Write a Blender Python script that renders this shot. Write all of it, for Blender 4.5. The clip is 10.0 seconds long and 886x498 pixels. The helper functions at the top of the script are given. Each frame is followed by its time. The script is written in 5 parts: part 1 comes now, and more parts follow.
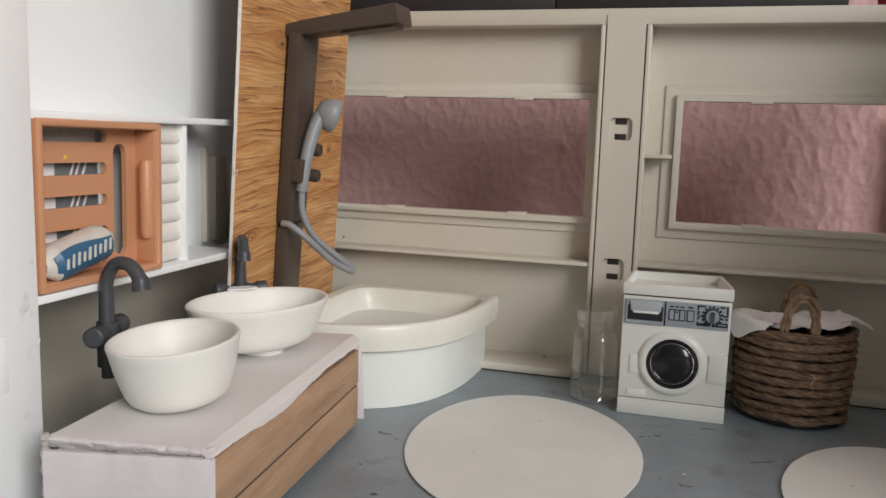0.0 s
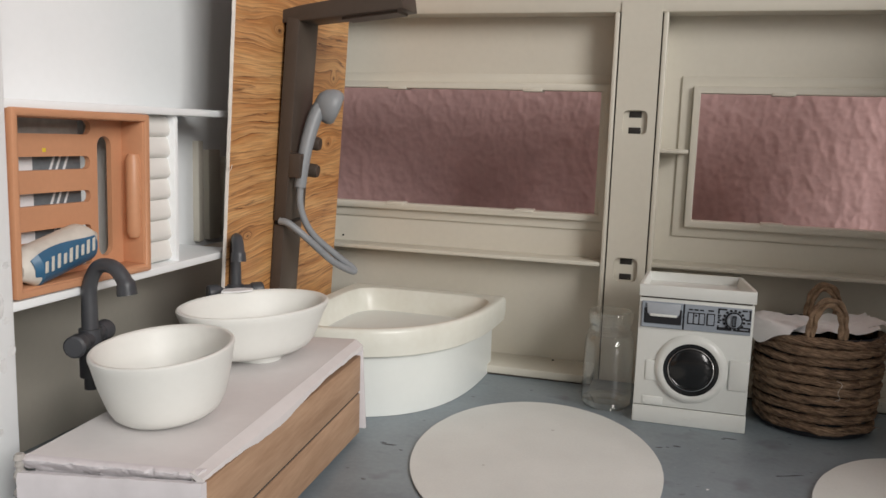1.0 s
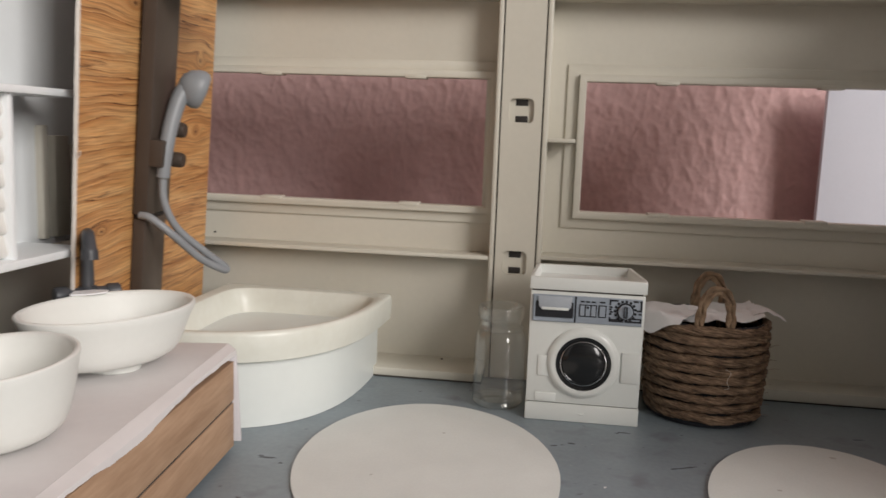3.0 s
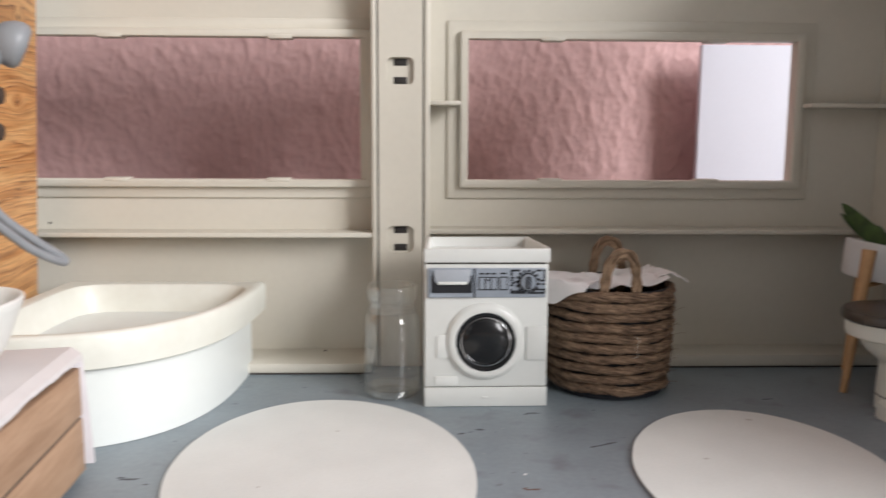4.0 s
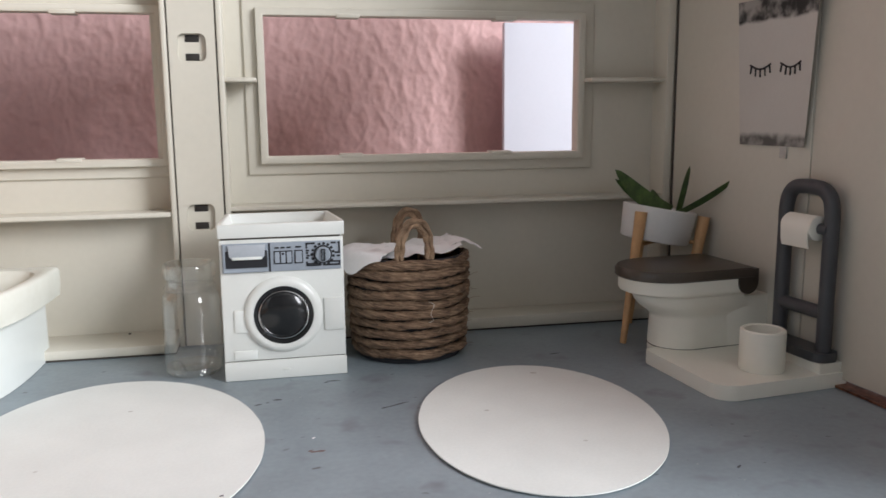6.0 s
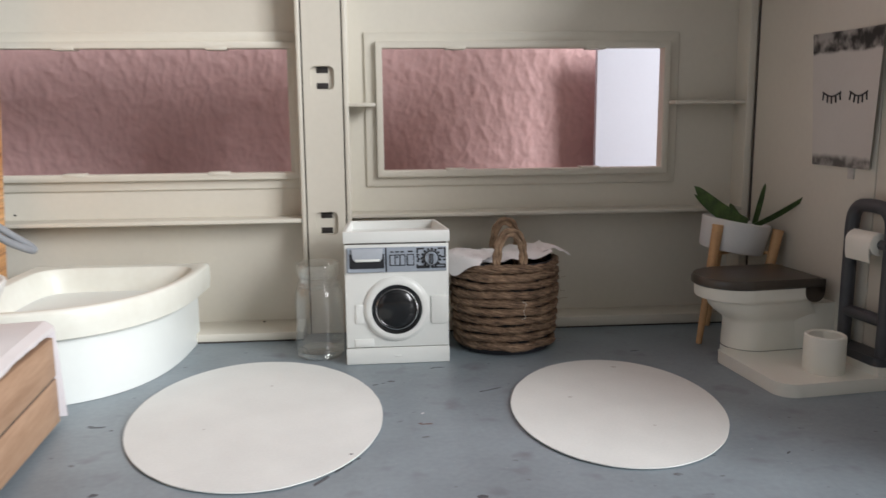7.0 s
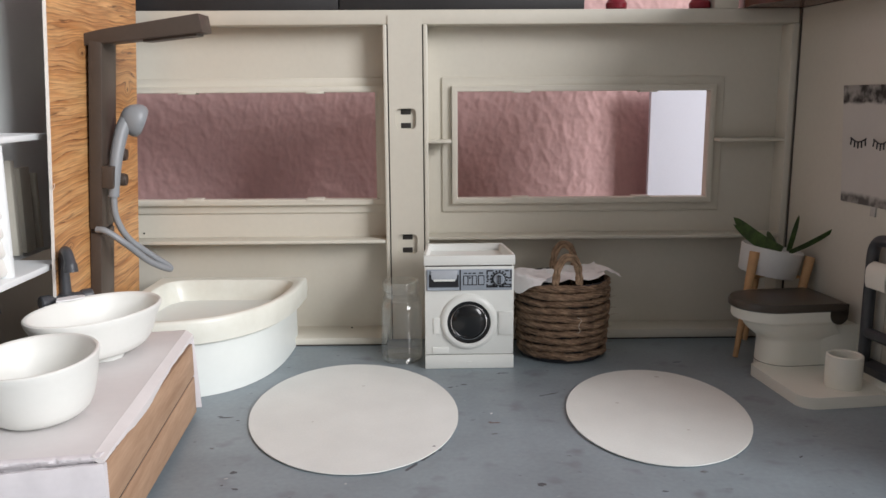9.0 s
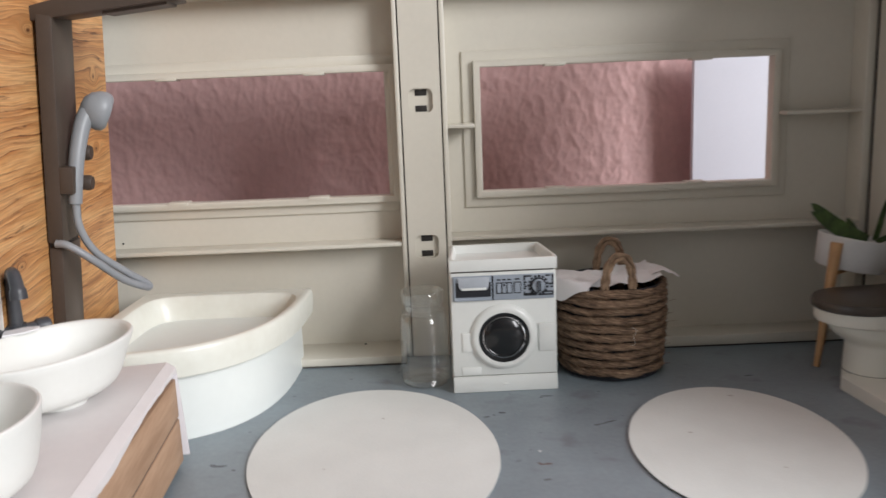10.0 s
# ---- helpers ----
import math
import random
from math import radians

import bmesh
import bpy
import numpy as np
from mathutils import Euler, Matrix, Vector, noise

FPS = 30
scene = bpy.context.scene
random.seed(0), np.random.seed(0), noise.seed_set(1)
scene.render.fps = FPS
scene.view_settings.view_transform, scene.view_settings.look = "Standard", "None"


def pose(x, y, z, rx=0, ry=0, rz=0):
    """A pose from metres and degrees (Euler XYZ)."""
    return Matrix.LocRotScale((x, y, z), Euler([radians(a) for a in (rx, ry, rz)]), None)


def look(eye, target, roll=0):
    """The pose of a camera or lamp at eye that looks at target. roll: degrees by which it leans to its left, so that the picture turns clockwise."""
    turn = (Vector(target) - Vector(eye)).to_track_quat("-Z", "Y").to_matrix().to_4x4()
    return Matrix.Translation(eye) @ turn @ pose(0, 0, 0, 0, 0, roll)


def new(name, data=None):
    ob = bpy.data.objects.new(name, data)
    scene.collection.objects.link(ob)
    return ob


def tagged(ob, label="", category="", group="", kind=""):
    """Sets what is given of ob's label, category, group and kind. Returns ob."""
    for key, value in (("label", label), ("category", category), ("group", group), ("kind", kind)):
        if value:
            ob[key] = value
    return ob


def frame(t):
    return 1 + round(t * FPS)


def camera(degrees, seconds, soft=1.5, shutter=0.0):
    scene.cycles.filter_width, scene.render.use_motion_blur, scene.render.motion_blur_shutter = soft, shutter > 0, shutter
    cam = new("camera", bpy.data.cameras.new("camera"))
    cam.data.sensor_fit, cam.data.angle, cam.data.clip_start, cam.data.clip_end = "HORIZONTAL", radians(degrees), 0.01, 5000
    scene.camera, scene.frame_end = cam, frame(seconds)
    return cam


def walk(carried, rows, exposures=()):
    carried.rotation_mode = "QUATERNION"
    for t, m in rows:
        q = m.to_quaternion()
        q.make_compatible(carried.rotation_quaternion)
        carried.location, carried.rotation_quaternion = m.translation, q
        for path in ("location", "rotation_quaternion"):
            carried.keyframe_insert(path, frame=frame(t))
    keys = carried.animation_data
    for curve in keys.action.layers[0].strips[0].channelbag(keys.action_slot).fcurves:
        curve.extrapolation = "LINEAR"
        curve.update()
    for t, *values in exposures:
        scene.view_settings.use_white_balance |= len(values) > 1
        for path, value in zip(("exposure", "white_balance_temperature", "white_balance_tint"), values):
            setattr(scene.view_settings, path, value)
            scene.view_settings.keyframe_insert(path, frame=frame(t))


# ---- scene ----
cam = camera(57.10, 10.0, shutter=0.5)
PATH = [
    (0.0, (0.02504, 0.01653, 0.13280), (-0.2552, 0.9664, -0.0061), 1.74),
    (0.5, (0.01991, 0.02283, 0.13384), (-0.2673, 0.9701, -0.0082), 1.69),
    (1.0, (0.01459, 0.03533, 0.13190), (-0.2608, 0.9857, -0.0133), 1.87),
    (1.5, (0.00954, 0.04090, 0.13256), (-0.2637, 0.9900, -0.0240), 1.89),
    (2.0, (0.03455, 0.01433, 0.12641), (-0.2524, 0.9604, -0.0241), 2.23),
    (2.5, (0.02472, 0.02748, 0.12612), (-0.2147, 0.9899, -0.0020), 2.29),
    (2.7, (0.01837, 0.03955, 0.12679), (-0.1743, 1.0119, -0.0053), 2.58),
    (3.8, (-0.00341, 0.08785, 0.11340), (-0.0183, 1.0769, -0.0333), -0.21),
    (4.0, (-0.00338, 0.09223, 0.11041), (0.0291, 1.0819, -0.0294), 0.31),
    (4.5, (0.00250, 0.09832, 0.10519), (0.1697, 1.0776, -0.0091), 1.22),
    (5.0, (0.00849, 0.09314, 0.10390), (0.2475, 1.0567, -0.0161), 0.21),
    (5.2, (0.01142, 0.09024, 0.10750), (0.2598, 1.0491, -0.0296), -0.04),
    (6.3, (0.02410, 0.06923, 0.10952), (0.1876, 1.0415, -0.0575), -0.60),
    (6.5, (0.01964, 0.05951, 0.11100), (0.1564, 1.0357, -0.0575), -0.53),
    (7.0, (0.01415, 0.03039, 0.12195), (0.0986, 1.0123, -0.0473), -0.50),
    (7.5, (0.00769, 0.00506, 0.13272), (0.0530, 0.9883, -0.0441), -0.71),
    (8.0, (0.00602, -0.00896, 0.14059), (0.0311, 0.9719, -0.0524), -0.63),
    (8.5, (0.00445, -0.02576, 0.14838), (0.0169, 0.9547, -0.0481), -0.67),
    (9.0, (0.00399, -0.02838, 0.15027), (0.0181, 0.9550, -0.0310), -0.35),
    (9.5, (0.00357, -0.00499, 0.14212), (0.0229, 0.9789, -0.0356), -0.04),
    (10.0, (-0.00494, 0.04112, 0.14290), (0.0008, 1.0229, -0.0471), -2.33),
]
EXPOSURES = [(0.0, -0.33, 6960, 11), (1.8, -0.32, 6980, 11), (2.6, -0.40, 7100, 12), (4.0, 0.33, 6650, 12), (4.5, 0.4, 6500, 11), (5.0, 0.48, 6330, 10), (6.5, 0.39, 6430, 10), (7.5, 0.20, 6520, 10), (9.0, 0.1, 6550, 11), (10.0, 0.12, 6550, 11)]
walk(cam, [(t, look(eye, target, roll)) for t, eye, target, roll in PATH], EXPOSURES)

# ---- light ----
world = bpy.data.worlds.new("world")
scene.world = world
world.use_nodes = True
bg = world.node_tree.nodes["Background"]
sky = world.node_tree.nodes.new("ShaderNodeTexSky")
sky.sky_type, sky.sun_disc, sky.sun_elevation, sky.sun_rotation = "NISHITA", False, radians(40), radians(150)
world.node_tree.links.new(sky.outputs[0], bg.inputs[0])
bg.inputs[1].default_value = 0.1


def area_lamp(name, eye, target, sx, sy, watts, colour):
    data = bpy.data.lights.new(name, "AREA")
    data.shape, data.size, data.size_y, data.energy, data.color = "RECTANGLE", sx, sy, watts, colour
    ob = new(name, data)
    ob.matrix_world = look(eye, target)
    return ob


area_lamp("window_light_east", (1.88, -1.4, 1.2), (0.0, -1.4, 1.2), 1.4, 1.3, 106, (0.97, 0.98, 1.0))
# added fill without a known source, to lift the right-hand wall
area_lamp("window_light_west", (-1.88, -1.5, 1.2), (0.0, -1.5, 1.2), 1.2, 1.3, 3.6, (1.0, 0.98, 0.95))

# ---- materials ----


def mat(name, col, rough=0.5, metal=0.0, var=0.08, scale=60, bump=0.15, bscale=600, dist=0.0004, col2=None, spec=0.5, each=0.0, coat=0.0, stretch=None):
    """A surface with broad and fine variation of colour and fine relief."""
    m = bpy.data.materials.new(name)
    m.use_nodes = True
    t = m.node_tree
    b = t.nodes["Principled BSDF"]
    co = t.nodes.new("ShaderNodeTexCoord")
    n1 = t.nodes.new("ShaderNodeTexNoise")
    n1.inputs["Scale"].default_value, n1.inputs["Detail"].default_value = scale, 3
    n2 = t.nodes.new("ShaderNodeTexNoise")
    n2.inputs["Scale"].default_value, n2.inputs["Detail"].default_value = bscale, 4
    add = t.nodes.new("ShaderNodeMath")
    add.operation, add.inputs[1].default_value = "MULTIPLY_ADD", 0.65
    ramp = t.nodes.new("ShaderNodeValToRGB")
    lo = col2 if col2 else tuple(c * (1 - var) for c in col)
    hi = col if col2 else tuple(min(1, c * (1 + var)) for c in col)
    ramp.color_ramp.elements[0].position, ramp.color_ramp.elements[1].position = 0.5, 1.1 - 0.25
    ramp.color_ramp.elements[0].color, ramp.color_ramp.elements[1].color = (*lo, 1), (*hi, 1)
    half = t.nodes.new("ShaderNodeMath")
    half.operation, half.inputs[1].default_value = "MULTIPLY", 0.35
    L = t.links.new
    where = co.outputs["Object"]
    if stretch:
        mp = t.nodes.new("ShaderNodeMapping")
        mp.inputs["Scale"].default_value = stretch
        L(where, mp.inputs[0])
        where = mp.outputs[0]
    L(where, n1.inputs["Vector"])
    L(where, n2.inputs["Vector"])
    L(n2.outputs[0], half.inputs[0])
    L(n1.outputs[0], add.inputs[0])
    L(half.outputs[0], add.inputs[2])
    add2 = t.nodes.new("ShaderNodeMath")
    add2.operation, add2.inputs[1].default_value = "ADD", 0.17
    L(add.outputs[0], add2.inputs[0])
    L(add2.outputs[0], ramp.inputs[0])
    out = ramp.outputs[0]
    if each:
        info = t.nodes.new("ShaderNodeObjectInfo")
        hsv = t.nodes.new("ShaderNodeHueSaturation")
        rng = t.nodes.new("ShaderNodeMapRange")
        rng.inputs["To Min"].default_value, rng.inputs["To Max"].default_value = 1 - each, 1 + each
        L(info.outputs["Random"], rng.inputs["Value"])
        L(rng.outputs[0], hsv.inputs["Value"])
        L(out, hsv.inputs["Color"])
        out = hsv.outputs[0]
    L(out, b.inputs["Base Color"])
    b.inputs["Roughness"].default_value, b.inputs["Metallic"].default_value = rough, metal
    b.inputs["Specular IOR Level"].default_value, b.inputs["Coat Weight"].default_value = spec, coat
    if bump:
        bp = t.nodes.new("ShaderNodeBump")
        bp.inputs["Strength"].default_value, bp.inputs["Distance"].default_value = bump, dist
        L(n2.outputs[0], bp.inputs["Height"])
        L(bp.outputs[0], b.inputs["Normal"])
    return m


def wood_print():
    """Printed olive-wood board: growth lines across the board that part round a few knots."""
    m = bpy.data.materials.new("wood_print")
    m.use_nodes = True
    t = m.node_tree
    b, L = t.nodes["Principled BSDF"], t.links.new

    def mn(op, a, c=0.0):
        n = t.nodes.new("ShaderNodeMath")
        n.operation = op
        for k, v in enumerate((a, c)):
            if isinstance(v, (int, float)):
                n.inputs[k].default_value = v
            else:
                L(v, n.inputs[k])
        return n.outputs[0]

    def noise_at(y, z, detail=2.0):
        v = t.nodes.new("ShaderNodeCombineXYZ")
        L(y, v.inputs[1])
        L(z, v.inputs[2])
        n = t.nodes.new("ShaderNodeTexNoise")
        n.inputs["Scale"].default_value, n.inputs["Detail"].default_value = 1.0, detail
        L(v.outputs[0], n.inputs["Vector"])
        return n.outputs[0]

    def mix(f, c1, c2, blend="MIX"):
        n = t.nodes.new("ShaderNodeMix")
        n.data_type, n.blend_type = "RGBA", blend
        for k, v in ((0, f), (6, c1), (7, c2)):
            if isinstance(v, tuple):
                n.inputs[k].default_value = (*v, 1)
            elif isinstance(v, (int, float)):
                n.inputs[k].default_value = v
            else:
                L(v, n.inputs[k])
        return n.outputs[2]

    co, sep = t.nodes.new("ShaderNodeTexCoord"), t.nodes.new("ShaderNodeSeparateXYZ")
    L(co.outputs["Object"], sep.inputs[0])
    Y, Z = sep.outputs["Y"], sep.outputs["Z"]
    w = mn("ADD", Z, mn("MULTIPLY", noise_at(mn("MULTIPLY", Y, 11.0), mn("MULTIPLY", Z, 20.0)), 0.0075))
    w = mn("ADD", w, mn("MULTIPLY", noise_at(mn("MULTIPLY", Y, 75.0), mn("MULTIPLY", Z, 130.0)), 0.0011))
    core = 0.0
    for y, z, a, c in ((0.043, 0.171, 0.020, 0.0085), (0.02, 0.083, 0.012, 0.005), (0.113, 0.118, 0.014, 0.0075), (0.115, 0.152, 0.012, 0.009), (0.07, 0.03, 0.016, 0.007)):
        dy, dz = mn("SUBTRACT", Y, y), mn("SUBTRACT", Z, z)
        qy, qz = mn("DIVIDE", dy, a), mn("DIVIDE", dz, c)
        q2 = mn("ADD", mn("MULTIPLY", qy, qy), mn("MULTIPLY", qz, qz))
        bell = mn("POWER", 2.718, mn("MULTIPLY", q2, -1.0))
        w = mn("SUBTRACT", w, mn("MULTIPLY", mn("MULTIPLY", dz, bell), 0.72))
        near = mn("POWER", 2.718, mn("MULTIPLY", q2, -9.0))
        w = mn("ADD", w, mn("MULTIPLY", near, 0.006))
        spot = mn("POWER", 2.718, mn("MULTIPLY", q2, -70.0))
        core = mn("ADD", spot, core)
    s = mn("ADD", mn("MULTIPLY", w, 290.0), mn("MULTIPLY", noise_at(mn("MULTIPLY", Y, 7.0), mn("MULTIPLY", w, 170.0), 4.0), 5.2))
    ring = mn("FRACT", s)
    ramp = t.nodes.new("ShaderNodeValToRGB")
    cr = ramp.color_ramp
    cr.elements[0].position, cr.elements[0].color = 0.0, (0.474, 0.203, 0.069, 1)
    cr.elements[1].position, cr.elements[1].color = 1.0, (0.14, 0.05, 0.02, 1)
    for p, c in ((0.09, (0.68, 0.376, 0.159, 1)), (0.38, (0.618, 0.314, 0.116, 1)), (0.68, (0.494, 0.217, 0.071, 1)), (0.89, (0.371, 0.145, 0.043, 1)), (0.94, (0.077, 0.026, 0.009, 1))):
        cr.elements.new(p).color = c
    L(ring, ramp.inputs[0])
    # lines fade in and out along their length; broad pale and reddish bands
    fade = noise_at(mn("MULTIPLY", Y, 34.0), mn("MULTIPLY", w, 330.0))
    fr = t.nodes.new("ShaderNodeMapRange")
    fr.inputs["From Min"].default_value, fr.inputs["From Max"].default_value = 0.43, 0.69
    L(fade, fr.inputs["Value"])
    band = t.nodes.new("ShaderNodeValToRGB")
    band.color_ramp.elements[0].position, band.color_ramp.elements[0].color = 0.36, (0.453, 0.193, 0.065, 1)
    band.color_ramp.elements[1].position, band.color_ramp.elements[1].color = 0.62, (0.762, 0.454, 0.202, 1)
    L(noise_at(mn("MULTIPLY", Y, 9.0), mn("MULTIPLY", w, 85.0), 3.0), band.inputs[0])
    col = mix(mn("ADD", mn("MULTIPLY", fr.outputs[0], 0.66), 0.38), band.outputs[0], ramp.outputs[0])
    fine = noise_at(mn("MULTIPLY", Y, 45.0), mn("MULTIPLY", w, 1500.0), 4.0)
    fine_r = t.nodes.new("ShaderNodeMapRange")
    fine_r.inputs["From Min"].default_value, fine_r.inputs["From Max"].default_value = 0.35, 0.65
    fine_r.inputs["To Min"].default_value, fine_r.inputs["To Max"].default_value = 0.74, 1.12
    L(fine, fine_r.inputs["Value"])
    tone = t.nodes.new("ShaderNodeCombineColor")
    for k in range(3):
        L(fine_r.outputs[0], tone.inputs[k])
    col = mix(1.0, col, tone.outputs[0], "MULTIPLY")
    col = mix(core, col, (0.10, 0.035, 0.015))
    L(col, b.inputs["Base Color"])
    b.inputs["Roughness"].default_value = 0.45
    return m


def glass(name):
    """Thin clear glass with a faint painted haze: seen through, with gloss that grows towards its edges."""
    m = bpy.data.materials.new(name)
    m.use_nodes = True
    t = m.node_tree
    t.nodes.remove(t.nodes["Principled BSDF"])
    clear, gloss, mix, fr = t.nodes.new("ShaderNodeBsdfTransparent"), t.nodes.new("ShaderNodeBsdfGlossy"), t.nodes.new("ShaderNodeMixShader"), t.nodes.new("ShaderNodeLayerWeight")
    clear.inputs["Color"].default_value = (0.972, 0.978, 0.97, 1)
    gloss.inputs["Roughness"].default_value = 0.06
    edge, less = t.nodes.new("ShaderNodeMath"), t.nodes.new("ShaderNodeMath")
    edge.operation, edge.inputs[1].default_value = "POWER", 1.5
    less.operation, less.inputs[1].default_value, less.inputs[2].default_value = "MULTIPLY_ADD", 0.62, 0.05
    t.links.new(fr.outputs["Facing"], edge.inputs[0])
    t.links.new(edge.outputs[0], less.inputs[0])
    t.links.new(less.outputs[0], mix.inputs[0])
    # diffuse white haze imitates the pale reflections on the glass
    dust, haze_mix = t.nodes.new("ShaderNodeBsdfDiffuse"), t.nodes.new("ShaderNodeMixShader")
    dust.inputs["Color"].default_value = (0.85, 0.86, 0.84, 1)
    haze_mix.inputs[0].default_value = 0.025
    t.links.new(clear.outputs[0], haze_mix.inputs[1])
    t.links.new(dust.outputs[0], haze_mix.inputs[2])
    t.links.new(haze_mix.outputs[0], mix.inputs[1])
    t.links.new(gloss.outputs[0], mix.inputs[2])
    t.links.new(mix.outputs[0], t.nodes["Material Output"].inputs["Surface"])
    return m


def rope_mat():
    """Jute wound round an upright axis: long fibres that run with the coil."""
    m = bpy.data.materials.new("jute_coil")
    m.use_nodes = True
    t = m.node_tree
    b, L = t.nodes["Principled BSDF"], t.links.new
    co, sep = t.nodes.new("ShaderNodeTexCoord"), t.nodes.new("ShaderNodeSeparateXYZ")
    L(co.outputs["Object"], sep.inputs[0])

    def mn(op, a, c):
        n = t.nodes.new("ShaderNodeMath")
        n.operation = op
        for k, v in enumerate((a, c)):
            if isinstance(v, (int, float)):
                n.inputs[k].default_value = v
            else:
                L(v, n.inputs[k])
        return n.outputs[0]

    turn = mn("ARCTAN2", sep.outputs["Y"], sep.outputs["X"])
    rad = mn("SQRT", mn("ADD", mn("MULTIPLY", sep.outputs["X"], sep.outputs["X"]), mn("MULTIPLY", sep.outputs["Y"], sep.outputs["Y"])), 0)
    slant = mn("ADD", sep.outputs["Z"], mn("MULTIPLY", turn, 0.004))
    vec = t.nodes.new("ShaderNodeCombineXYZ")
    L(mn("MULTIPLY", turn, 5.0), vec.inputs[0])
    L(mn("MULTIPLY", slant, 1500.0), vec.inputs[1])
    L(mn("MULTIPLY", rad, 1100.0), vec.inputs[2])
    fib = t.nodes.new("ShaderNodeTexNoise")
    fib.inputs["Scale"].default_value, fib.inputs["Detail"].default_value, fib.inputs["Roughness"].default_value = 1.0, 4, 0.65
    L(vec.outputs[0], fib.inputs["Vector"])
    patch = t.nodes.new("ShaderNodeTexNoise")
    patch.inputs["Scale"].default_value, patch.inputs["Detail"].default_value = 130, 2
    L(co.outputs["Object"], patch.inputs["Vector"])
    ramp = t.nodes.new("ShaderNodeValToRGB")
    cr = ramp.color_ramp
    cr.elements[0].position, cr.elements[0].color = 0.34, (0.022, 0.013, 0.008, 1)
    cr.elements[1].position, cr.elements[1].color = 0.78, (0.50, 0.345, 0.225, 1)
    cr.elements.new(0.50).color = (0.185, 0.115, 0.072, 1)
    L(mn("ADD", mn("MULTIPLY", fib.outputs[0], 0.75), mn("MULTIPLY", patch.outputs[0], 0.27)), ramp.inputs[0])
    L(ramp.outputs[0], b.inputs["Base Color"])
    b.inputs["Roughness"].default_value = 0.85
    bp = t.nodes.new("ShaderNodeBump")
    bp.inputs["Strength"].default_value, bp.inputs["Distance"].default_value = 0.8, 0.0006
    L(fib.outputs[0], bp.inputs["Height"])
    L(bp.outputs[0], b.inputs["Normal"])
    return m


def floor_mat():
    """Grey-blue sheet vinyl with dark scuffs and small light specks."""
    m = mat("vinyl_floor", (0.236, 0.284, 0.316), 0.42, var=0.14, scale=28, bump=0.12, bscale=420, dist=0.0003)
    t = m.node_tree
    L, b = t.links.new, t.nodes["Principled BSDF"]
    base = b.inputs["Base Color"].links[0].from_socket
    co = t.nodes.new("ShaderNodeTexCoord")
    for scale, lo, hi, col, squash in ((150, 0.70, 0.78, (0.09, 0.095, 0.10), 1.5), (60, 0.60, 0.85, (0.15, 0.16, 0.18), 1.3), (210, 0.745, 0.80, (0.48, 0.49, 0.50), 1.2)):
        mp = t.nodes.new("ShaderNodeMapping")
        mp.inputs["Rotation"].default_value, mp.inputs["Scale"].default_value = (0, 0, 0.5 + squash), (1, squash, 1)
        L(co.outputs["Object"], mp.inputs[0])
        n = t.nodes.new("ShaderNodeTexNoise")
        n.inputs["Scale"].default_value, n.inputs["Detail"].default_value = scale, 2
        L(mp.outputs[0], n.inputs["Vector"])
        rg = t.nodes.new("ShaderNodeMapRange")
        rg.inputs["From Min"].default_value, rg.inputs["From Max"].default_value = lo, hi
        L(n.outputs[0], rg.inputs["Value"])
        mx = t.nodes.new("ShaderNodeMix")
        mx.data_type = "RGBA"
        L(rg.outputs[0], mx.inputs[0])
        L(base, mx.inputs[6])
        mx.inputs[7].default_value = (*col, 1)
        base = mx.outputs[2]
    L(base, b.inputs["Base Color"])
    return m


def poster_mat():
    """Drawing paper with a blotchy charcoal band rubbed along its top and bottom edges."""
    m = mat("drawing_paper", (0.57, 0.545, 0.505), 0.8, var=0.03, scale=40, bump=0.08)
    t = m.node_tree
    L, b = t.links.new, t.nodes["Principled BSDF"]
    base = b.inputs["Base Color"].links[0].from_socket
    co, sep = t.nodes.new("ShaderNodeTexCoord"), t.nodes.new("ShaderNodeSeparateXYZ")
    L(co.outputs["Object"], sep.inputs[0])
    wob, blot = t.nodes.new("ShaderNodeTexNoise"), t.nodes.new("ShaderNodeTexNoise")
    wob.inputs["Scale"].default_value, wob.inputs["Detail"].default_value = 180, 2
    blot.inputs["Scale"].default_value, blot.inputs["Detail"].default_value = 120, 3
    L(co.outputs["Object"], wob.inputs["Vector"])
    L(co.outputs["Object"], blot.inputs["Vector"])

    def mn(op, a, c=0.0):
        n = t.nodes.new("ShaderNodeMath")
        n.operation = op
        for k, v in enumerate((a, c)):
            if isinstance(v, (int, float)):
                n.inputs[k].default_value = v
            else:
                L(v, n.inputs[k])
        return n.outputs[0]

    def step(v, lo, hi):
        n = t.nodes.new("ShaderNodeMapRange")
        n.interpolation_type = "SMOOTHSTEP"
        n.inputs["From Min"].default_value, n.inputs["From Max"].default_value = lo, hi
        L(v, n.inputs["Value"])
        return n.outputs[0]

    h = mn("ADD", sep.outputs["Z"], mn("MULTIPLY", mn("SUBTRACT", wob.outputs[0], 0.5), 0.0030))
    top = step(h, 0.1458, 0.1478)
    low = mn("SUBTRACT", 1.0, step(h, 0.0966, 0.0996))
    rub = mn("ADD", 0.42, mn("MULTIPLY", step(blot.outputs[0], 0.36, 0.60), 0.56))
    f = mn("MULTIPLY", mn("MAXIMUM", top, mn("MULTIPLY", low, 0.85)), rub)
    mx = t.nodes.new("ShaderNodeMix")
    mx.data_type = "RGBA"
    L(f, mx.inputs[0])
    L(base, mx.inputs[6])
    mx.inputs[7].default_value = (0.018, 0.017, 0.016, 1)
    L(mx.outputs[2], b.inputs["Base Color"])
    return m


